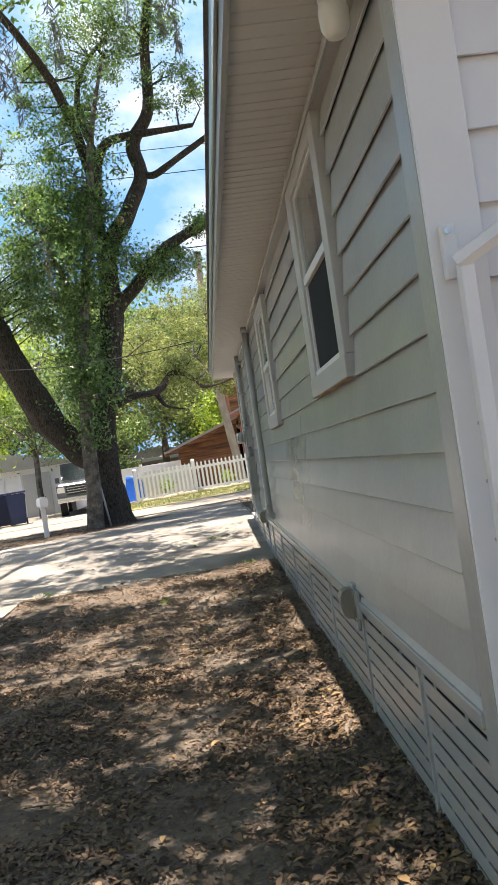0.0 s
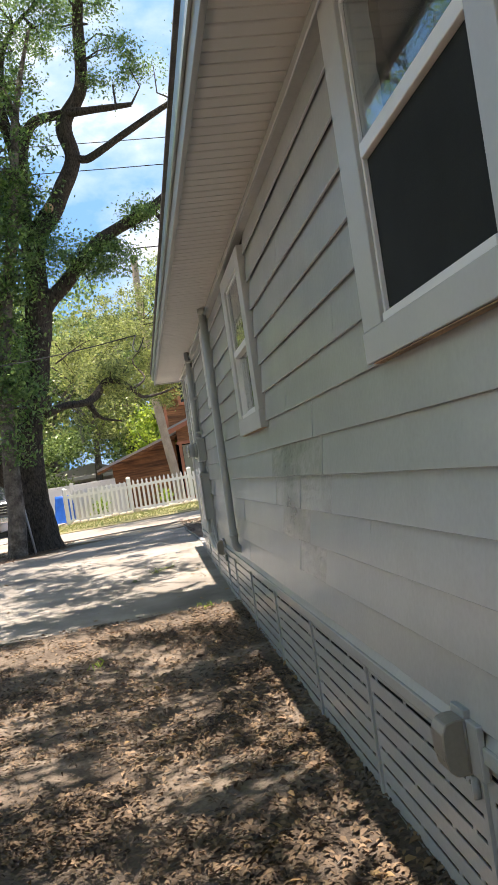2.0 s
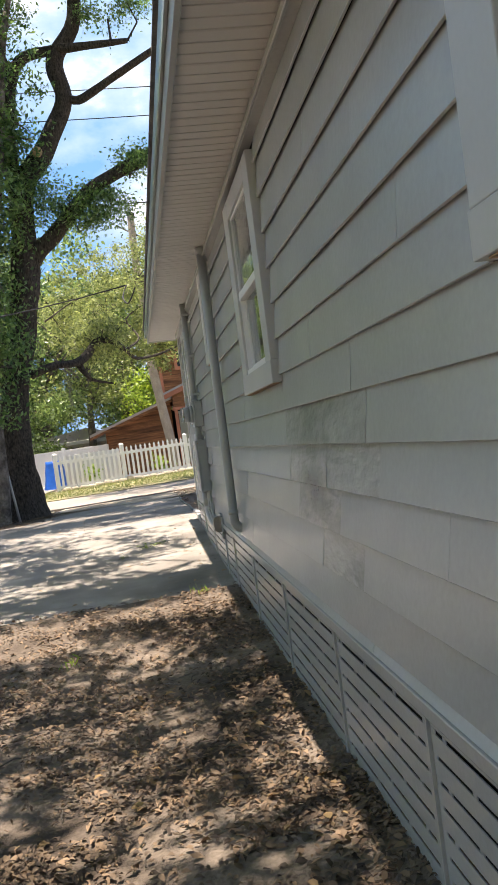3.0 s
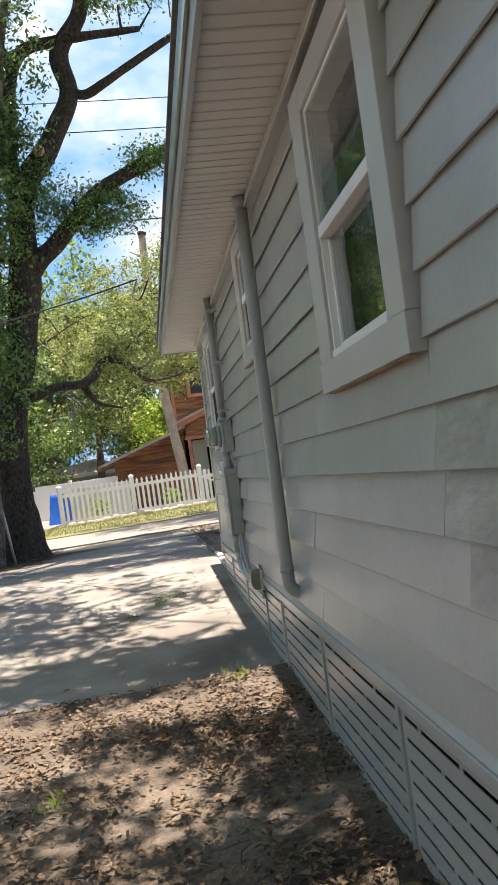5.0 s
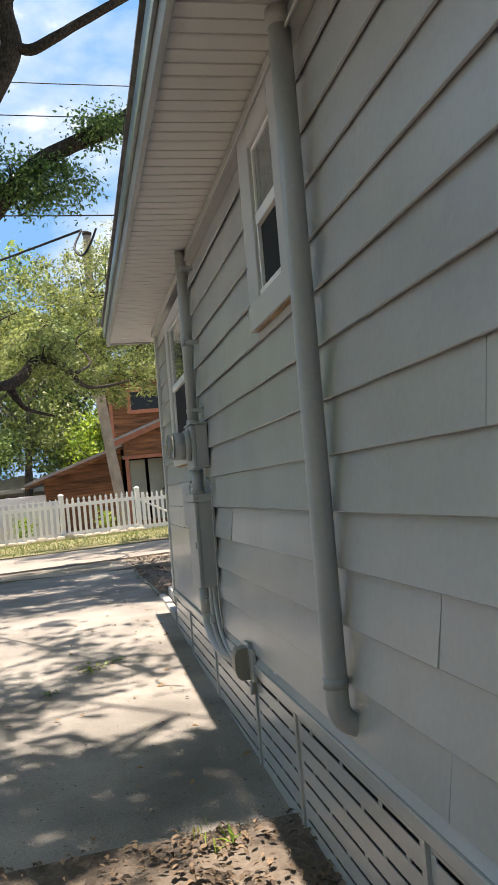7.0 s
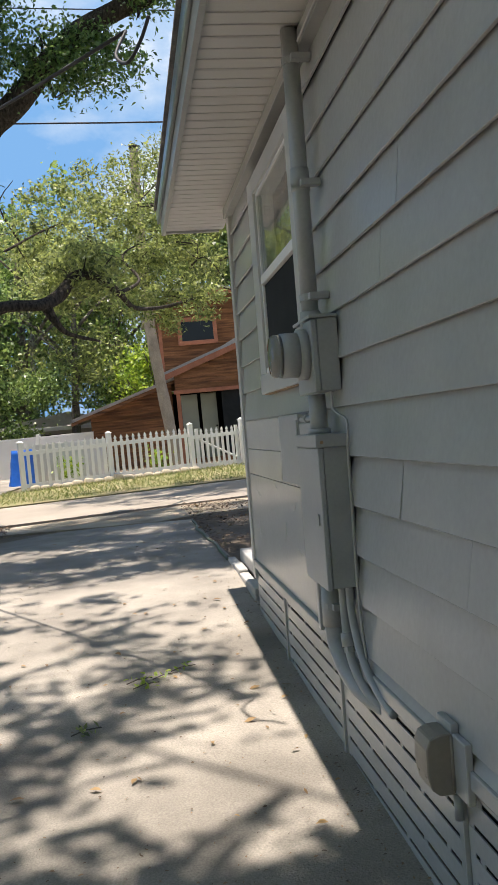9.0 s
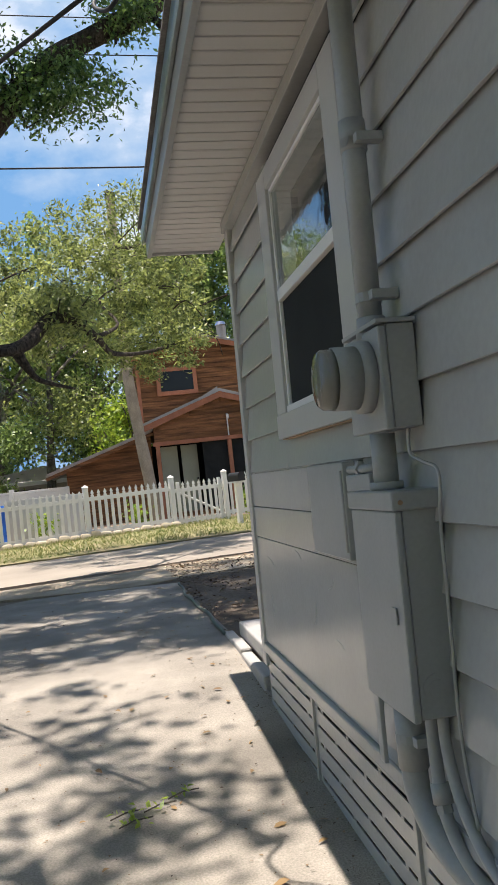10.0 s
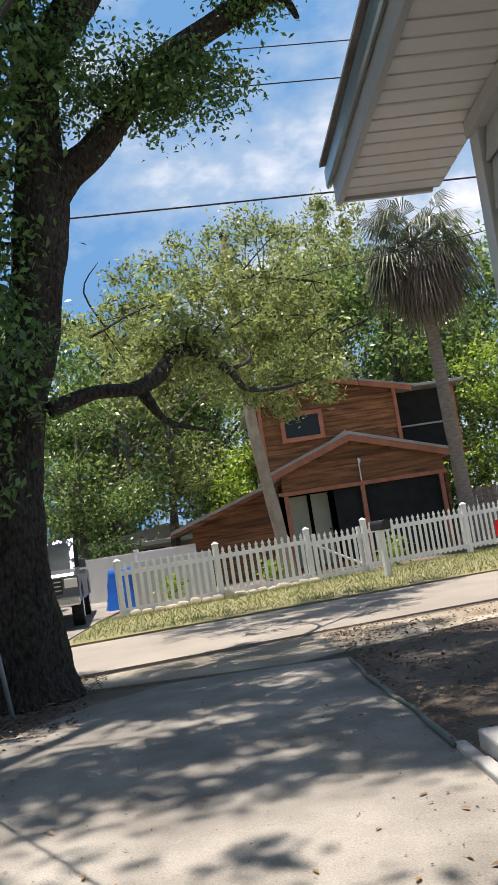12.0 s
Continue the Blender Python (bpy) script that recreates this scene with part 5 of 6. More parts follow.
    for x, y, z, ln in ((-1.45, 8.0, 6.0, 0.75), (-0.75, 8.0, 6.1, 0.5), (-0.33, 8.0, 6.2, 0.95), (-0.45, 8.1, 6.1, 0.6), (-2.15, 8.0, 5.7, 1.3), (-2.0, 8.0, 5.6, 0.6), (-1.9, 8.1, 5.5, 0.7), (-2.35, 8.0, 5.9, 0.5), (-3.2, 18.5, 6.4, 1.0), (-1.7, 21, 3.0, 0.5)):
        k = int(220 * ln)
        h = rng.uniform(0, 1, k)
        ms.append(np.c_[x + rng.normal(size=k) * 0.055 * (1 - 0.7 * h), y + rng.normal(size=k) * 0.055 * (1 - 0.7 * h), z + 0.3 - h * (ln + 0.3)])
    leaf_mesh("moss", np.concatenate(ms) - np.array(o), 0.13, MOSS, t, rng, long=9, droop=0.85, label="grey hanging moss strands")
    bm = bmesh.new()
    limb(bm, [(-2.3, 8.2, 8.2), (-2.2, 8.1, 7.0), (-1.6, 8.0, 6.3), (-0.3, 8.0, 6.35), (0.8, 7.8, 6.8)], [0.06, 0.05, 0.045, 0.035, 0.02], 5, 7, 0.3)
    limb(bm, [(-1.6, 8.0, 6.3), (-2.2, 8.0, 6.0), (-3.2, 8.0, 5.9)], [0.035, 0.03, 0.02], 5, 7, 0.3)
    part("moss_limb", at_origin(bm, o), BARK, t, "", True)
    pts, _ = clumps(rng, [(-2.1, 8.0, 6.15, 0.6, 0.4, 0.3, 10), (-0.5, 8.0, 6.4, 0.7, 0.5, 0.3, 10), (-1.2, 8, 6.5, 0.6, 0.5, 0.25, 9)], 40, 0.12)
    leaf_mesh("moss_limb_leaves", pts - np.array(o), 0.09, LEAF, t, rng)


def ivy_tree():
    o = (-3.2, 19.5, 0.35)
    t = thing("slim_tree", o, "slim grey-barked tree wrapped in leafy shoots in front of the oak", "tree")
    rng = np.random.default_rng(5)
    L = []
    bm = bmesh.new()
    limb(bm, [(-3.6, 19.5, 0.2), (-3.5, 19.5, 0.9), (-3.4, 19.5, 2.7), (-3.2, 19.5, 4.6), (-2.65, 19.6, 7.2), (-2.3, 19.7, 9.3), (-1.8, 19.8, 11)], [0.24, 0.17, 0.15, 0.13, 0.10, 0.07, 0.03], 6, 12, 0.25, L)
    limb(bm, [(-3.05, 19.5, 5.2), (-3.5, 19.4, 6.4), (-3.9, 19.3, 7.6)], [0.06, 0.05, 0.02], 5, 7, 0.25, L)
    part("trunk", at_origin(bm, (-3.55, 19.5, 0.35)), BARKL, t, "", True)
    blobs = [(-3.25, 19.45, 4.2, 0.55, 0.5, 1.6, 60), (-3.0, 19.5, 6.4, 0.9, 0.8, 1.5, 64), (-2.6, 19.6, 8.6, 1.0, 0.8, 1.6, 52), (-3.9, 19.4, 7.0, 0.9, 0.8, 1.2, 34), (-3.35, 19.4, 2.6, 0.3, 0.3, 0.7, 10)]
    pts, cen = clumps(rng, blobs, 60, 0.2)
    leaf_mesh("crown", pts - np.array((-3.55, 19.5, 0.35)), 0.1, LEAF, t, rng)
    tagged(part("twig_growth", at_origin(twigs(cen, L, bmesh.new(), rng, 0.5), (-3.55, 19.5, 0.35)), BARKL, t), kind="stuff")


def plain_tree(x, y, z0, h, r, seed, leaf=LEAFB, size=0.2, k=150, per=46, sig=0.36, low=0.3, trunk=0.2, lean=0.0, label="leafy green woodland tree"):
    o = (x, y, z0)
    t = thing("tree", o, label, "tree", "woodland trees")
    rng = np.random.default_rng(seed)
    L = []
    bm = bmesh.new()
    limb(bm, [(0, 0, -0.2), (lean * 0.2, 0.1, h * 0.25), (lean * 0.6, 0, h * 0.55), (lean, 0.2, h * 0.92)], [trunk * 1.3, trunk, trunk * 0.7, trunk * 0.2], 5, 9, 0.25, L)
    for j in range(6):
        a = rng.uniform(0, 6.28)
        b = h * rng.uniform(min(low, 0.6), 0.75)
        q = r * rng.uniform(0.5, 0.9)
        limb(bm, [(lean * b / h, 0, b), (lean * b / h + q * 0.5 * math.cos(a), q * 0.5 * math.sin(a), b + 0.12 * h), (lean * b / h + q * math.cos(a), q * math.sin(a), b + 0.2 * h)], [trunk * 0.5, trunk * 0.3, trunk * 0.1], 4, 6, 0.2, L)
    part("trunk", bm, BARKL, t, "", True)
    blobs = []
    for j in range(9):
        a, zz = rng.uniform(0, 6.28), rng.uniform(low, 0.95)
        q = r * rng.uniform(0.1, 0.75) * (1.15 - 0.6 * abs(zz - 0.6))
        blobs.append((q * math.cos(a) + lean * zz, q * math.sin(a), h * zz, r * rng.uniform(0.35, 0.6), r * rng.uniform(0.35, 0.6), h * rng.uniform(0.09, 0.17), k // 9))
    pts, cen = clumps(rng, blobs, per, sig)
    leaf_mesh("crown", pts, size, leaf, t, rng)
    tagged(part("twig_growth", twigs(cen, L, bmesh.new(), rng, 0.3), BARKL, t), kind="stuff")
    return t


def woods():
    rng = random.Random(21)
    for i, (x, y, h, r, lf, k) in enumerate(((-9, 46, 12, 4.5, LEAFB, 210), (-4.5, 48, 13, 4.5, LEAFB, 210), (-0.5, 50, 10, 4, LEAFB, 150), (3.5, 47, 13.5, 5, LEAFB, 260), (8, 46, 13, 5, LEAFB, 260), (12.5, 47, 13, 5, LEAFB, 230), (17, 48, 14, 5, LEAFB, 200), (-14, 47, 12, 5, LEAFB, 200),
                                            (6, 55, 15, 6, LEAFB, 200), (-7, 56, 13, 6, LEAFB, 200), (14, 56, 15, 6, LEAFB, 180), (-20, 50, 13, 6, LEAFB, 180), (22, 52, 14, 6, LEAFB, 160))):
        plain_tree(x, y, 0.5, h, r, 100 + i, lf, 0.26, k, 46, 0.45, 0.16, 0.24, rng.uniform(-1, 1))
    for i, (x, y) in enumerate(((-12, 52), (-6, 52.5), (-0.4, 54), (6, 52), (10.5, 53), (16, 52))):
        plain_tree(x, y, 0.5, 8.0 + (i * 37 % 5), 3.4, 400 + i, LEAFB, 0.3, 190, 46, 0.5, 0.06, 0.2, 0.2)
    plain_tree(-5.2, 41.0, 0.5, 6.5, 2.6, 300, LEAFB, 0.16, 170, 50, 0.3, 0.12, 0.12, 0.3, "bright green young tree behind the privacy fence")
    plain_tree(-2.2, 43, 0.5, 8.5, 2.6, 301, LEAFL, 0.18, 130, 46, 0.32, 0.35, 0.16, 0.5, "pale mossy tree behind the privacy fence")
    plain_tree(0.9, 42.5, 0.5, 5.0, 1.6, 302, LEAFY, 0.18, 90, 46, 0.28, 0.3, 0.1, 0.2, "bright green bushy tree beside the cabin")
    plain_tree(10.5, 41, 0.5, 8.5, 3.0, 303, LEAFY, 0.17, 150, 46, 0.34, 0.25, 0.15, 0.3, "yellow-green tree beside the cabin")
    plain_tree(-8.2, 34.8, 2.4 - 1.9, 7.5, 3.0, 304, LEAFY, 0.15, 230, 50, 0.3, 0.3, 0.16, 0.4, "yellow-green tree above the white shed")
    plain_tree(-11.5, 33, 0.5, 8, 3.2, 305, LEAFY, 0.16, 180, 46, 0.33, 0.3, 0.18, -0.4, "yellow-green tree behind the parked cars")
    plain_tree(-6.3, 30.4, 0.48, 6.0, 2.0, 306, LEAFB, 0.13, 110, 46, 0.26, 0.35, 0.1, 0.2, "drooping green tree near the parked cars")
    plain_tree(-5.55, 18.3, 0.36, 10.5, 2.4, 307, LEAF, 0.11, 36, 50, 0.26, 0.72, 0.17, -0.5, "dark-trunked oak at the edge of the driveway")
    # unseen trees added to keep bright low sky out of window reflections
    for i, (x, y) in enumerate(((-16, -18), (-9, -20), (-2, -19), (5, -21), (12, -19), (-18, -6), (-17, 6))):
        plain_tree(x, y, 0.0, 17, 5.2, 340 + i, LEAFB, 0.3, 150, 46, 0.5, 0.06, 0.24, 0.3, "unseen leafy tree behind the back yard, added to block bright sky")
    for i, (x, y) in enumerate(((-9.5, 2.0), (-9.0, 7.5), (-10, 12.5), (-8.5, -4))):
        plain_tree(x, y, 0.0, 9.5, 3.2, 320 + i, LEAFY if i % 2 else LEAF, 0.18, 170, 46, 0.36, 0.12, 0.2, 0.3, "leafy tree along the far side of the drive")


def palm():
    o = (5.95, 34.2, 0.5)
    t = thing("palm_tree", o, "leaning cabbage palm with a shaggy skirt of dead fronds", "tree")
    rng = np.random.default_rng(8)
    bm = bmesh.new()
    limb(bm, [(0, 0, -0.2), (-0.05, 0, 1.4), (-0.08, 0, 3.2), (-0.12, 0, 5.2), (-0.15, 0, 6.8), (-0.15, 0, 8.2)], [0.24, 0.21, 0.19, 0.17, 0.2, 0.24], 12, 12, 0.12)
    part("trunk", bm, PALMB, t, "", True)
    c = Vector((-0.15, 0, 8.5))
    def fans(n, lo, hi, size, drop):
        pts = []
        bm = bmesh.new()
        for j in range(n):
            a, e = rng.uniform(0, 6.28), rng.uniform(lo, hi)
            d = Vector((math.cos(a) * math.cos(e), math.sin(a) * math.cos(e), math.sin(e)))
            s = size * rng.uniform(0.75, 1.15)
            base = c + Vector((0, 0, rng.uniform(-0.7, 0.1)))
            tip = base + d * s * 0.75
            side = d.cross(Vector((0, 0, 1))).normalized()
            up = side.cross(d)
            tube([base, tip], [0.025, 0.012], 4, bm, caps=False)
            for q in range(17):
                f = (q - 8) / 8 * 1.35
                w = (d * math.cos(f) + side * math.sin(f)).normalized()
                l = s * (0.75 - 0.25 * abs(f) / 1.35)
                m = tip + w * l * 0.55 + up * 0.04
                e2 = tip + w * l - Vector((0, 0, drop * l * rng.uniform(0.3, 1.0)))
                x = w.cross(up).normalized() * 0.022
                v = [bm.verts.new(p) for p in (tip, m + x, e2, m - x)]
                bm.faces.new(v)
        return bm
    part("fronds", fans(70, -0.6, 1.0, 1.3, 0.9), FROND, t, "green fan fronds")
    part("dead_fronds", fans(80, -1.45, -0.35, 1.2, 1.0), FRONDD, t, "hanging grey-brown dead fronds")


def dead_trunk():
    o = (0.95, 34.0, 0.5)
    t = thing("bare_trunk", o, "tall bare leaning tree trunk cut off at the top", "tree trunk")
    bm = bmesh.new()
    limb(bm, [(0.05, 0, -0.1), (-0.06, 0, 1.2), (-0.33, 0, 3.8), (-0.36, 0, 6.0), (-0.36, 0, 8.0), (-0.32, 0, 9.2)], [0.19, 0.17, 0.15, 0.14, 0.13, 0.12], 8, 12, 0.12)
    part("trunk", bm, TRUNKP, t, "", True)
    part("cut_top", tube([(-0.32, 0, 9.2), (-0.31, 0, 9.3), (-0.3, 0, 9.33)], [0.14, 0.15, 0.08], 12), BARK, t, "dark ragged top", True)
    rng = np.random.default_rng(3)
    pts, _ = clumps(rng, [(0.6, 0.5, 8.6, 0.9, 0.6, 1.4, 34), (1.5, 0.5, 8.2, 0.8, 0.6, 1.2, 26), (-0.4, 0.3, 6.8, 1.0, 0.8, 0.9, 36), (1.3, 0.4, 7.7, 0.9, 0.7, 0.9, 30)], 34, 0.24)
    leaf_mesh("wispy_crown", pts, 0.11, LEAFL, t, rng, long=3.2, droop=0.3, label="wispy pale leaves")


big_oak()
ivy_tree()
woods()
palm()
dead_trunk()

# ---- overhead lines ----
def lines():
    def sag(a, b, s, n=16):
        a, b = Vector(a), Vector(b)
        return [a.lerp(b, k / n) - Vector((0, 0, 4 * s * (k / n) * (1 - k / n))) for k in range(n + 1)]
    for z0, z1, r in ((9.35, 9.1, 0.02), (12.05, 11.8, 0.014), (12.95, 12.7, 0.014)):
        fitted("power_line", (0, 30, z0), "black overhead power line above the lane", "cable", [("wire", tube(sag((-40, 28, z0 + 0.9), (40, 32, z1 + 0.5), 0.9), r, 6), WIRE, "", True)], "overhead lines")
    fitted("service_drop", (-8, 20, 5), "twisted service cable from the lane to the eave", "cable", [
        ("wire", tube(sag((-9.1, 27, 6.2), (-0.5, 13.1, 3.3), 0.45), 0.009, 6), WIRE, "", True),
        ("drip_loop", tube(smooth_line([(-0.5, 13.1, 3.3), (-0.56, 13.0, 3.15), (-0.52, 12.85, 3.05), (-0.46, 12.8, 3.12), (-0.42, 12.75, 3.2)], 6), 0.008, 6), WIRE, "", True)])
    fitted("upper_cable", (-8, 24, 7), "thin overhead cable between trees", "cable", [("wire", tube(sag((-16, 27, 5.4), (9, 24, 6.3), 0.5), 0.008, 6), WIRE, "", True)])


def pole(x, y):
    t = thing("utility_pole", (x, y, 0.4), "tall wooden utility pole carrying the overhead lines", "utility pole", "utility poles")
    part("pole", tube([(0, 0, -0.3), (0, 0, 14.2)], [0.17, 0.11], 12), PALMB, t, "", True)
    part("crossarm", box(-0.06, 0.06, -1.1, 1.1, 13.2, 13.32, 0.01), PALMB, t)
    for z in (9.95, 12.5, 13.4):
        part("insulator", tube([(0, 0, z), (0, 0, z + 0.2)], 0.14, 10), WHITE, t)


lines()
pole(-40, 28)
pole(40, 32)


def far_house():
    o = (-2.6, 44, 0.5)
    t = thing("far_house", o, "low pale house with a white-edged roof far behind the privacy fence", "house")
    part("wall", at_origin(box(-5.0, -0.9, 44.3, 48, 0.5, 2.1), o), TRIM, t)
    part("roof", at_origin(prism([(-5.4, 2.1), (-0.5, 2.1), (-0.5, 2.2), (-2.4, 2.75), (-5.4, 2.3)], 43.8, 48.5), o), STEPC, t)
    part("eave_board", at_origin(box(-5.4, -0.5, 43.74, 43.79, 2.03, 2.19, 0.01), o), WHITE, t)
    part("window", at_origin(box(-3.6, -2.6, 44.25, 44.29, 1.1, 1.9), o), SCREEN, t, "dark window")


far_house()

# ---- litter, grass, clouds ----
def litter():
    rng = np.random.default_rng(17)
    def scatter(n, area, dens):
        out = []
        x0, x1, y0, y1 = area
        while len(out) < n:
            x, y = rng.uniform(x0, x1), rng.uniform(y0, y1)
            if rng.uniform() < dens(x, y):
                out.append((x, y))
        return out
    def patch(x, y):
        v = noise.noise(Vector((x * 1.4, y * 1.4, 1))) + 0.6 * noise.noise(Vector((x * 4, y * 4, 7)))
        return max(0.08, min(1, 0.42 + v * 0.9))
    def lay(name, pts, size, m, label, lift=0.012, on=None, flat=1.0):
        z = [(on or ground_z)(x, y) for x, y in pts]
        p = np.c_[np.array(pts), np.array(z) + lift + rng.uniform(0, 0.012, len(pts)) * flat]
        n = len(p)
        d = rng.normal(size=(n, 3)) * (1, 1, 0.16 * flat)
        d /= np.linalg.norm(d, axis=1)[:, None]
        s = np.cross(d, np.array((0, 0, 1.0)) + rng.normal(size=(n, 3)) * 0.25)
        s /= np.linalg.norm(s, axis=1)[:, None]
        ln = size * rng.uniform(0.5, 1.35, (n, 1))
        wd = ln * rng.uniform(0.16, 0.27, (n, 1))
        c = rng.uniform(0.002, 0.013, (n, 1)) * flat * np.array((0, 0, 1.0))
        v = np.empty((n, 6, 3))
        v[:, 0], v[:, 3] = p - d * ln * 0.5, p + d * ln * 0.5
        v[:, 1], v[:, 5] = p - d * ln * 0.12 + s * wd + c, p - d * ln * 0.12 - s * wd + c
        v[:, 2], v[:, 4] = p + d * ln * 0.2 + s * wd * 0.85 + c, p + d * ln * 0.2 - s * wd * 0.85 + c
        me = bpy.data.meshes.new(name)
        me.vertices.add(n * 6), me.loops.add(n * 6), me.polygons.add(n)
        me.vertices.foreach_set("co", v.ravel())
        me.loops.foreach_set("vertex_index", np.arange(n * 6, dtype=np.int32))
        me.polygons.foreach_set("loop_start", np.arange(0, n * 6, 6, dtype=np.int32))
        me.polygons.foreach_set("loop_total", np.full(n, 6, dtype=np.int32))
        me.update(calc_edges=True)
        me.materials.append(m)
        tagged(new(name, me), label, "leaves", kind="stuff")
    deck = lambda x, y: float(np.interp(y, GY, GZ)) + 0.014
    lay("leaf_litter", scatter(62000, (-3.1, 0.05, -0.5, 10.5), lambda x, y: patch(x, y) * (1 if y < 6.5 else 0.5)), 0.039, DEADL, "brown dry leaves strewn over the dirt", 0.008)
    lay("yellow_leaves", scatter(700, (-1.6, -0.02, -0.2, 8), lambda x, y: patch(x, y) * (1 + x / 2) * max(0.15, 1 - y / 7)), 0.056, GOLDL, "yellow-tan dry leaves near the skirting", 0.014)
    lay("leaf_litter_front", scatter(4200, (0.12, 5, 16.3, 22), patch), 0.055, DEADL, "brown dry leaves on the front yard dirt")
    lay("leaf_litter_oak", scatter(6000, (-6.5, -2.2, 17.9, 21.5), lambda x, y: 1.0 if y > 18.3 - (x + 2.7) * -0.5 else 0.3), 0.05, DEADL, "brown dry leaves round the oak")
    lay("drive_leaves", scatter(190, (-3, -0.02, 10.6, 19.5), lambda x, y: 0.35 if x > -0.3 else 0.14), 0.045, GOLDL, "scattered dry leaves on the concrete", 0.003, deck, 0.6)
    lay("drive_debris", scatter(2200, (-3, 0.1, 10.55, 19.6), lambda x, y: 1.0 if x > -0.14 + 0.017 * (y - 9) else 0.45 if y < 12 else 0.14), 0.015, DEADL, "small twigs and bark bits on the concrete", 0.001, deck, 0.25)
    bm = bmesh.new()
    for x, y in scatter(130, (-3, 0, 0.5, 10.3), lambda x, y: 1):
        a, l = rng.uniform(0, 6.28), rng.uniform(0.04, 0.16)
        z = ground_z(x, y) + 0.015
        tube([(x, y, z), (x + l * math.cos(a) * 0.5, y + l * math.sin(a) * 0.5, z + 0.008), (x + l * math.cos(a + 0.2), y + l * math.sin(a + 0.2), z)], 0.003, 4, bm)
    tagged(part("fallen_twigs", bm, BARKL), "thin fallen twigs in the dirt", "twig_growth", kind="stuff")
    pts = scatter(15000, (-3.3, 9, 25.4, 34), lambda x, y: 1.0 if 25.9 + 0.2 * x < y < fence_y(x) + 0.3 else 0.0)
    gz = lambda x, y: float(np.interp(y, GY, GZ)) + 0.02
    p = np.array([(x, y, gz(x, y) + 0.03) for x, y in pts])
    leaf_mesh("grass", p, 0.10, GRASS, None, rng, long=9, droop=-0.8, label="dry green and yellow grass")
    tagged(bpy.data.objects["grass"], category="grass", kind="stuff")
    # small plants along the fence and fallen green sprigs on the drive
    for x, y, n, sz in ((-1.9, 31.0, 40, 0.12), (0.3, 31.0, 50, 0.12), (3.4, 32.3, 60, 0.14), (-2.3, 32.2, 40, 0.12)):
        q = rng.normal(size=(n * 4, 3)) * (0.16, 0.12, 0.16) + (x, y, 0.85)
        q = q[q[:, 2] > 0.5]
        ob = leaf_mesh("garden_plant", q - np.array((x, y, 0.5)), sz, LEAFY, None, rng, label="small leafy plant behind the picket fence")
        ob.location = (x, y, 0.5)
        tagged(ob, category="plant", group="garden plants")
    for x, y, n in ((-0.98, 12.94, 16), (-0.73, 13.5, 9), (-0.70, 13.42, 11), (-0.6, 13.52, 8), (-0.5, 13.6, 6)):
        z = deck(x, y)
        t = thing("fallen_sprig", (x, y, z), "fallen green oak sprig lying on the concrete", "sprig", "fallen sprigs")
        q = rng.normal(size=(n, 3)) * (0.03, 0.03, 0.008) + (0, 0, 0.02)
        leaf_mesh("leaves", q, 0.036, LEAFY if n < 12 else LEAFL, t, rng, up=2)
        part("stem", tube([(-0.06, -0.02, 0.008), (0, 0, 0.02), (0.07, 0.03, 0.012)], 0.003, 5), BARKL, t)
    for x, y in ((-0.35, 10.35), (-1.35, 9.0), (-2.8, 10.4)):
        z = ground_z(x, y)
        n = 16
        q = rng.normal(size=(n, 3)) * (0.05, 0.05, 0.02) + (0, 0, 0.035)
        ob = leaf_mesh("grass_tuft", q, 0.07, LEAFY, None, rng, long=5, droop=-0.6, label="small green weed tuft in the dirt")
        ob.location = (x, y, z)
        tagged(ob, category="weed", group="weeds")


litter()


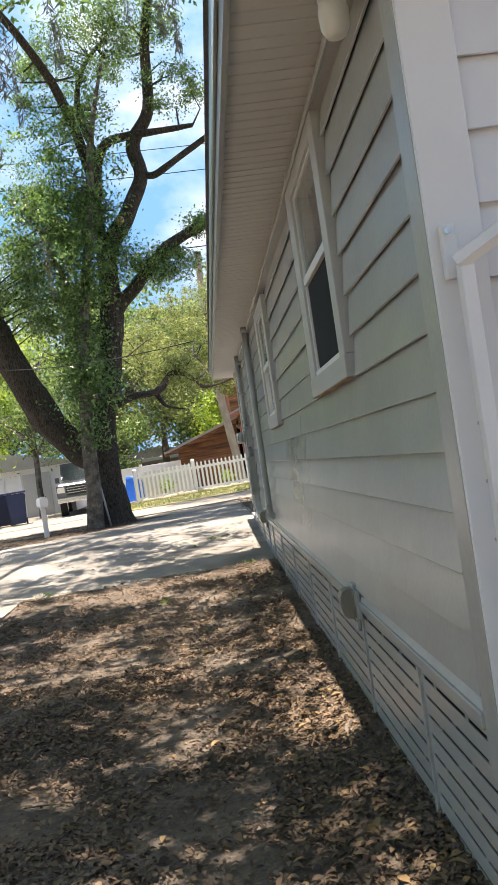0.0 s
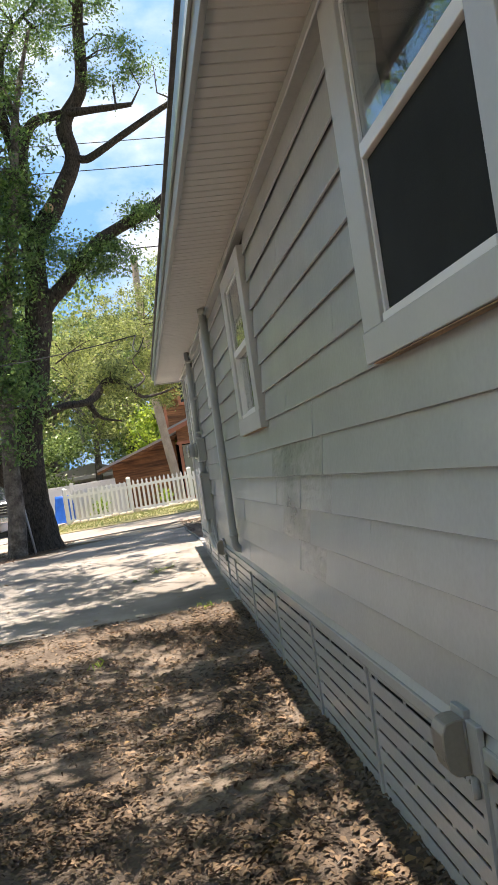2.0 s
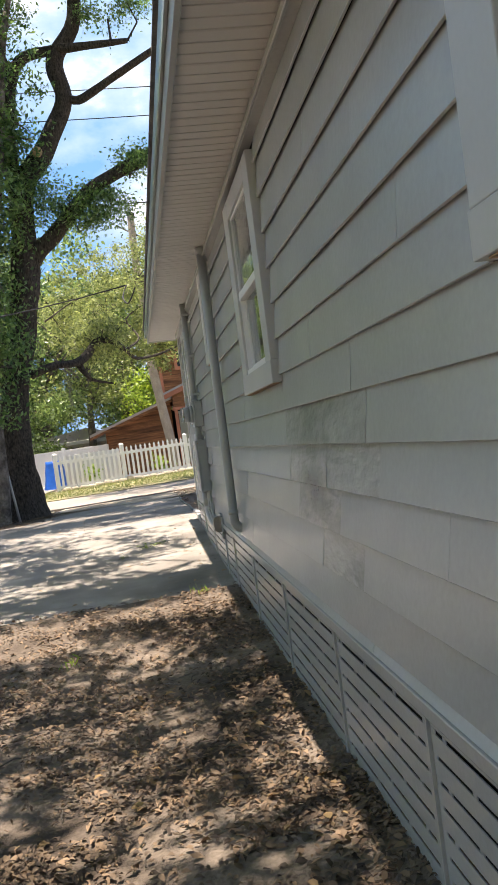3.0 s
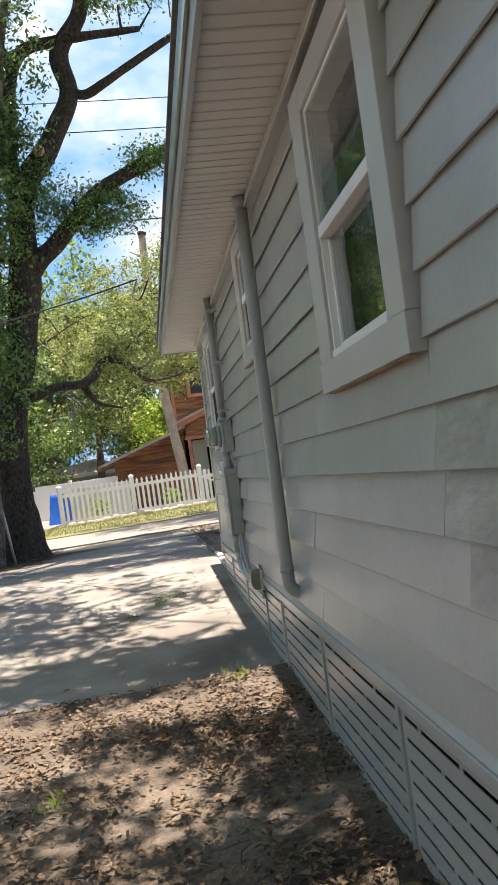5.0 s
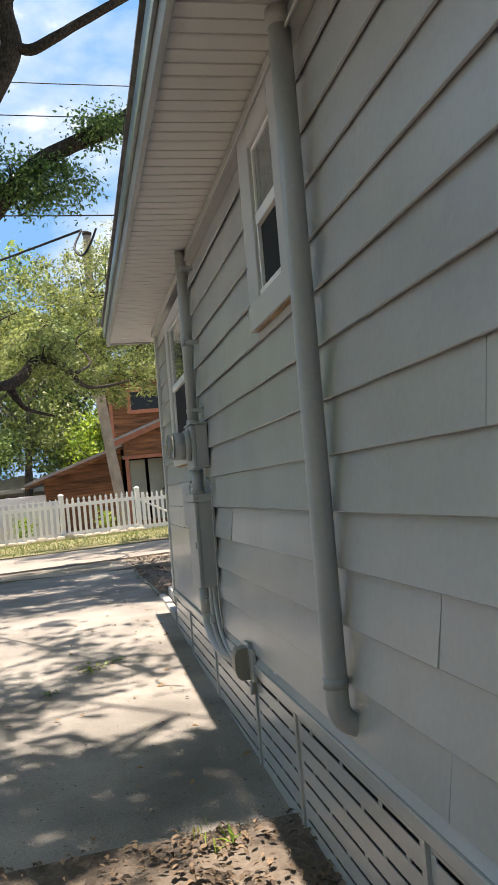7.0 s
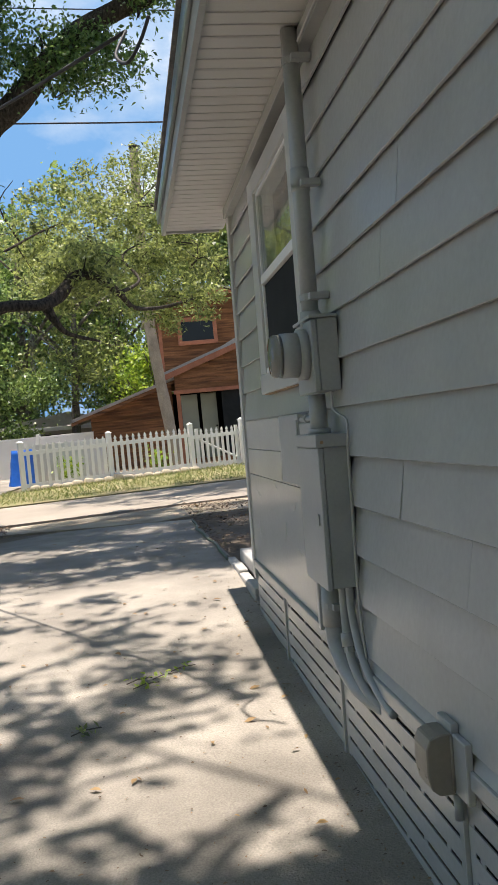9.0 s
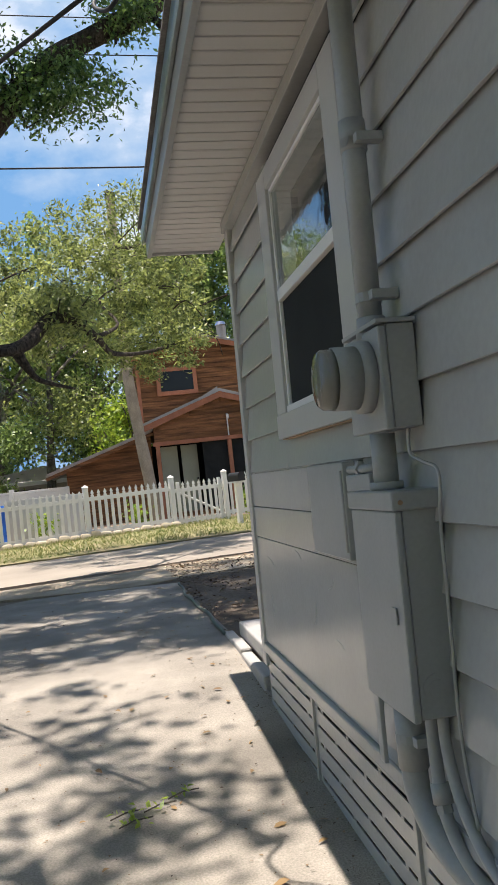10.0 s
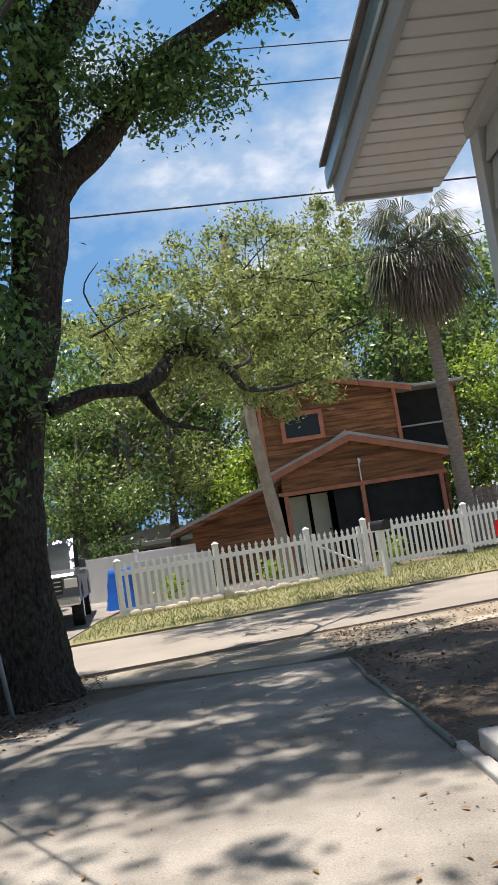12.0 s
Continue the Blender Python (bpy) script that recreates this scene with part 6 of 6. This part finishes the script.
def clouds():
    """A distant sheet of sky on which white clouds drift."""
    m = bpy.data.materials.new("white_clouds")
    m.use_nodes = True
    n, l = m.node_tree.nodes, m.node_tree.links
    n.remove(n["Principled BSDF"])
    tc, mp = n.new("ShaderNodeTexCoord"), n.new("ShaderNodeMapping")
    mp.inputs["Scale"].default_value = (0.020, 0.020, 0.030)
    mp.inputs["Location"].default_value = (3.1, 0, 1.35)
    l.new(tc.outputs["Object"], mp.inputs["Vector"])
    a = n.new("ShaderNodeTexNoise")
    a.inputs["Scale"].default_value, a.inputs["Detail"].default_value, a.inputs["Roughness"].default_value = 1.0, 9, 0.55
    l.new(mp.outputs["Vector"], a.inputs["Vector"])
    r = n.new("ShaderNodeValToRGB")
    r.color_ramp.elements[0].position, r.color_ramp.elements[1].position = 0.44, 0.72
    l.new(a.outputs["Fac"], r.inputs["Fac"])
    r.color_ramp.elements[0].color = (0.125, 0.285, 0.52, 1)
    r.color_ramp.elements[1].color = (0.80, 0.81, 0.83, 1)
    thin = r.color_ramp.elements.new(0.57)
    thin.color = (0.30, 0.42, 0.57, 1)
    e = n.new("ShaderNodeEmission")
    l.new(r.outputs["Color"], e.inputs["Color"])
    l.new(e.outputs[0], n["Material Output"].inputs["Surface"])
    bm = bmesh.new()
    vs = [[bm.verts.new((240 * math.sin(a), 240 * math.cos(a), z)) for z in (-2, 60, 120, 200)] for a in np.linspace(-1.2, 1.2, 24)]
    for p, q in zip(vs, vs[1:]):
        for k in range(3):
            bm.faces.new((p[k], q[k], q[k + 1], p[k + 1]))
    ob = part("backdrop", bm, m, None, "", True)
    tagged(ob, "white summer clouds in a blue sky", "sky", kind="structure")


clouds()


# ---- pieces of walls ----
boards()


def lean_house():
    """The old house leans a little away from the drive, and stands slightly askew to the lane."""
    m = Matrix.Translation((0, 9, 1.45)) @ Matrix.Rotation(radians(HOUSE_YAW), 4, "Z") @ Matrix.Rotation(radians(1.0), 4, "Y") @ Matrix.Translation((0, -9, -1.45))
    names = ("wall_", "corner_board", "water_table", "soffit", "fascia", "drip_edge", "roof", "rake_board", "frieze", "window_", "skirting_panel", "crawlspace", "floor", "ceiling", "partition", "conduit_pipe", "service_mast", "electric_meter",
             "nipple_pipe", "breaker_panel", "disconnect_box", "panel_conduit", "thin_conduit", "feed_conduit", "ground_wire", "pull_rod", "outdoor_outlet", "eave_lamp", "stair_rail", "back_steps", "wall_cable", "concrete_step", "edging_block")
    for ob in scene.objects:
        if ob.parent is None and ob.name.startswith(names):
            ob.matrix_basis = m @ ob.matrix_basis


lean_house()
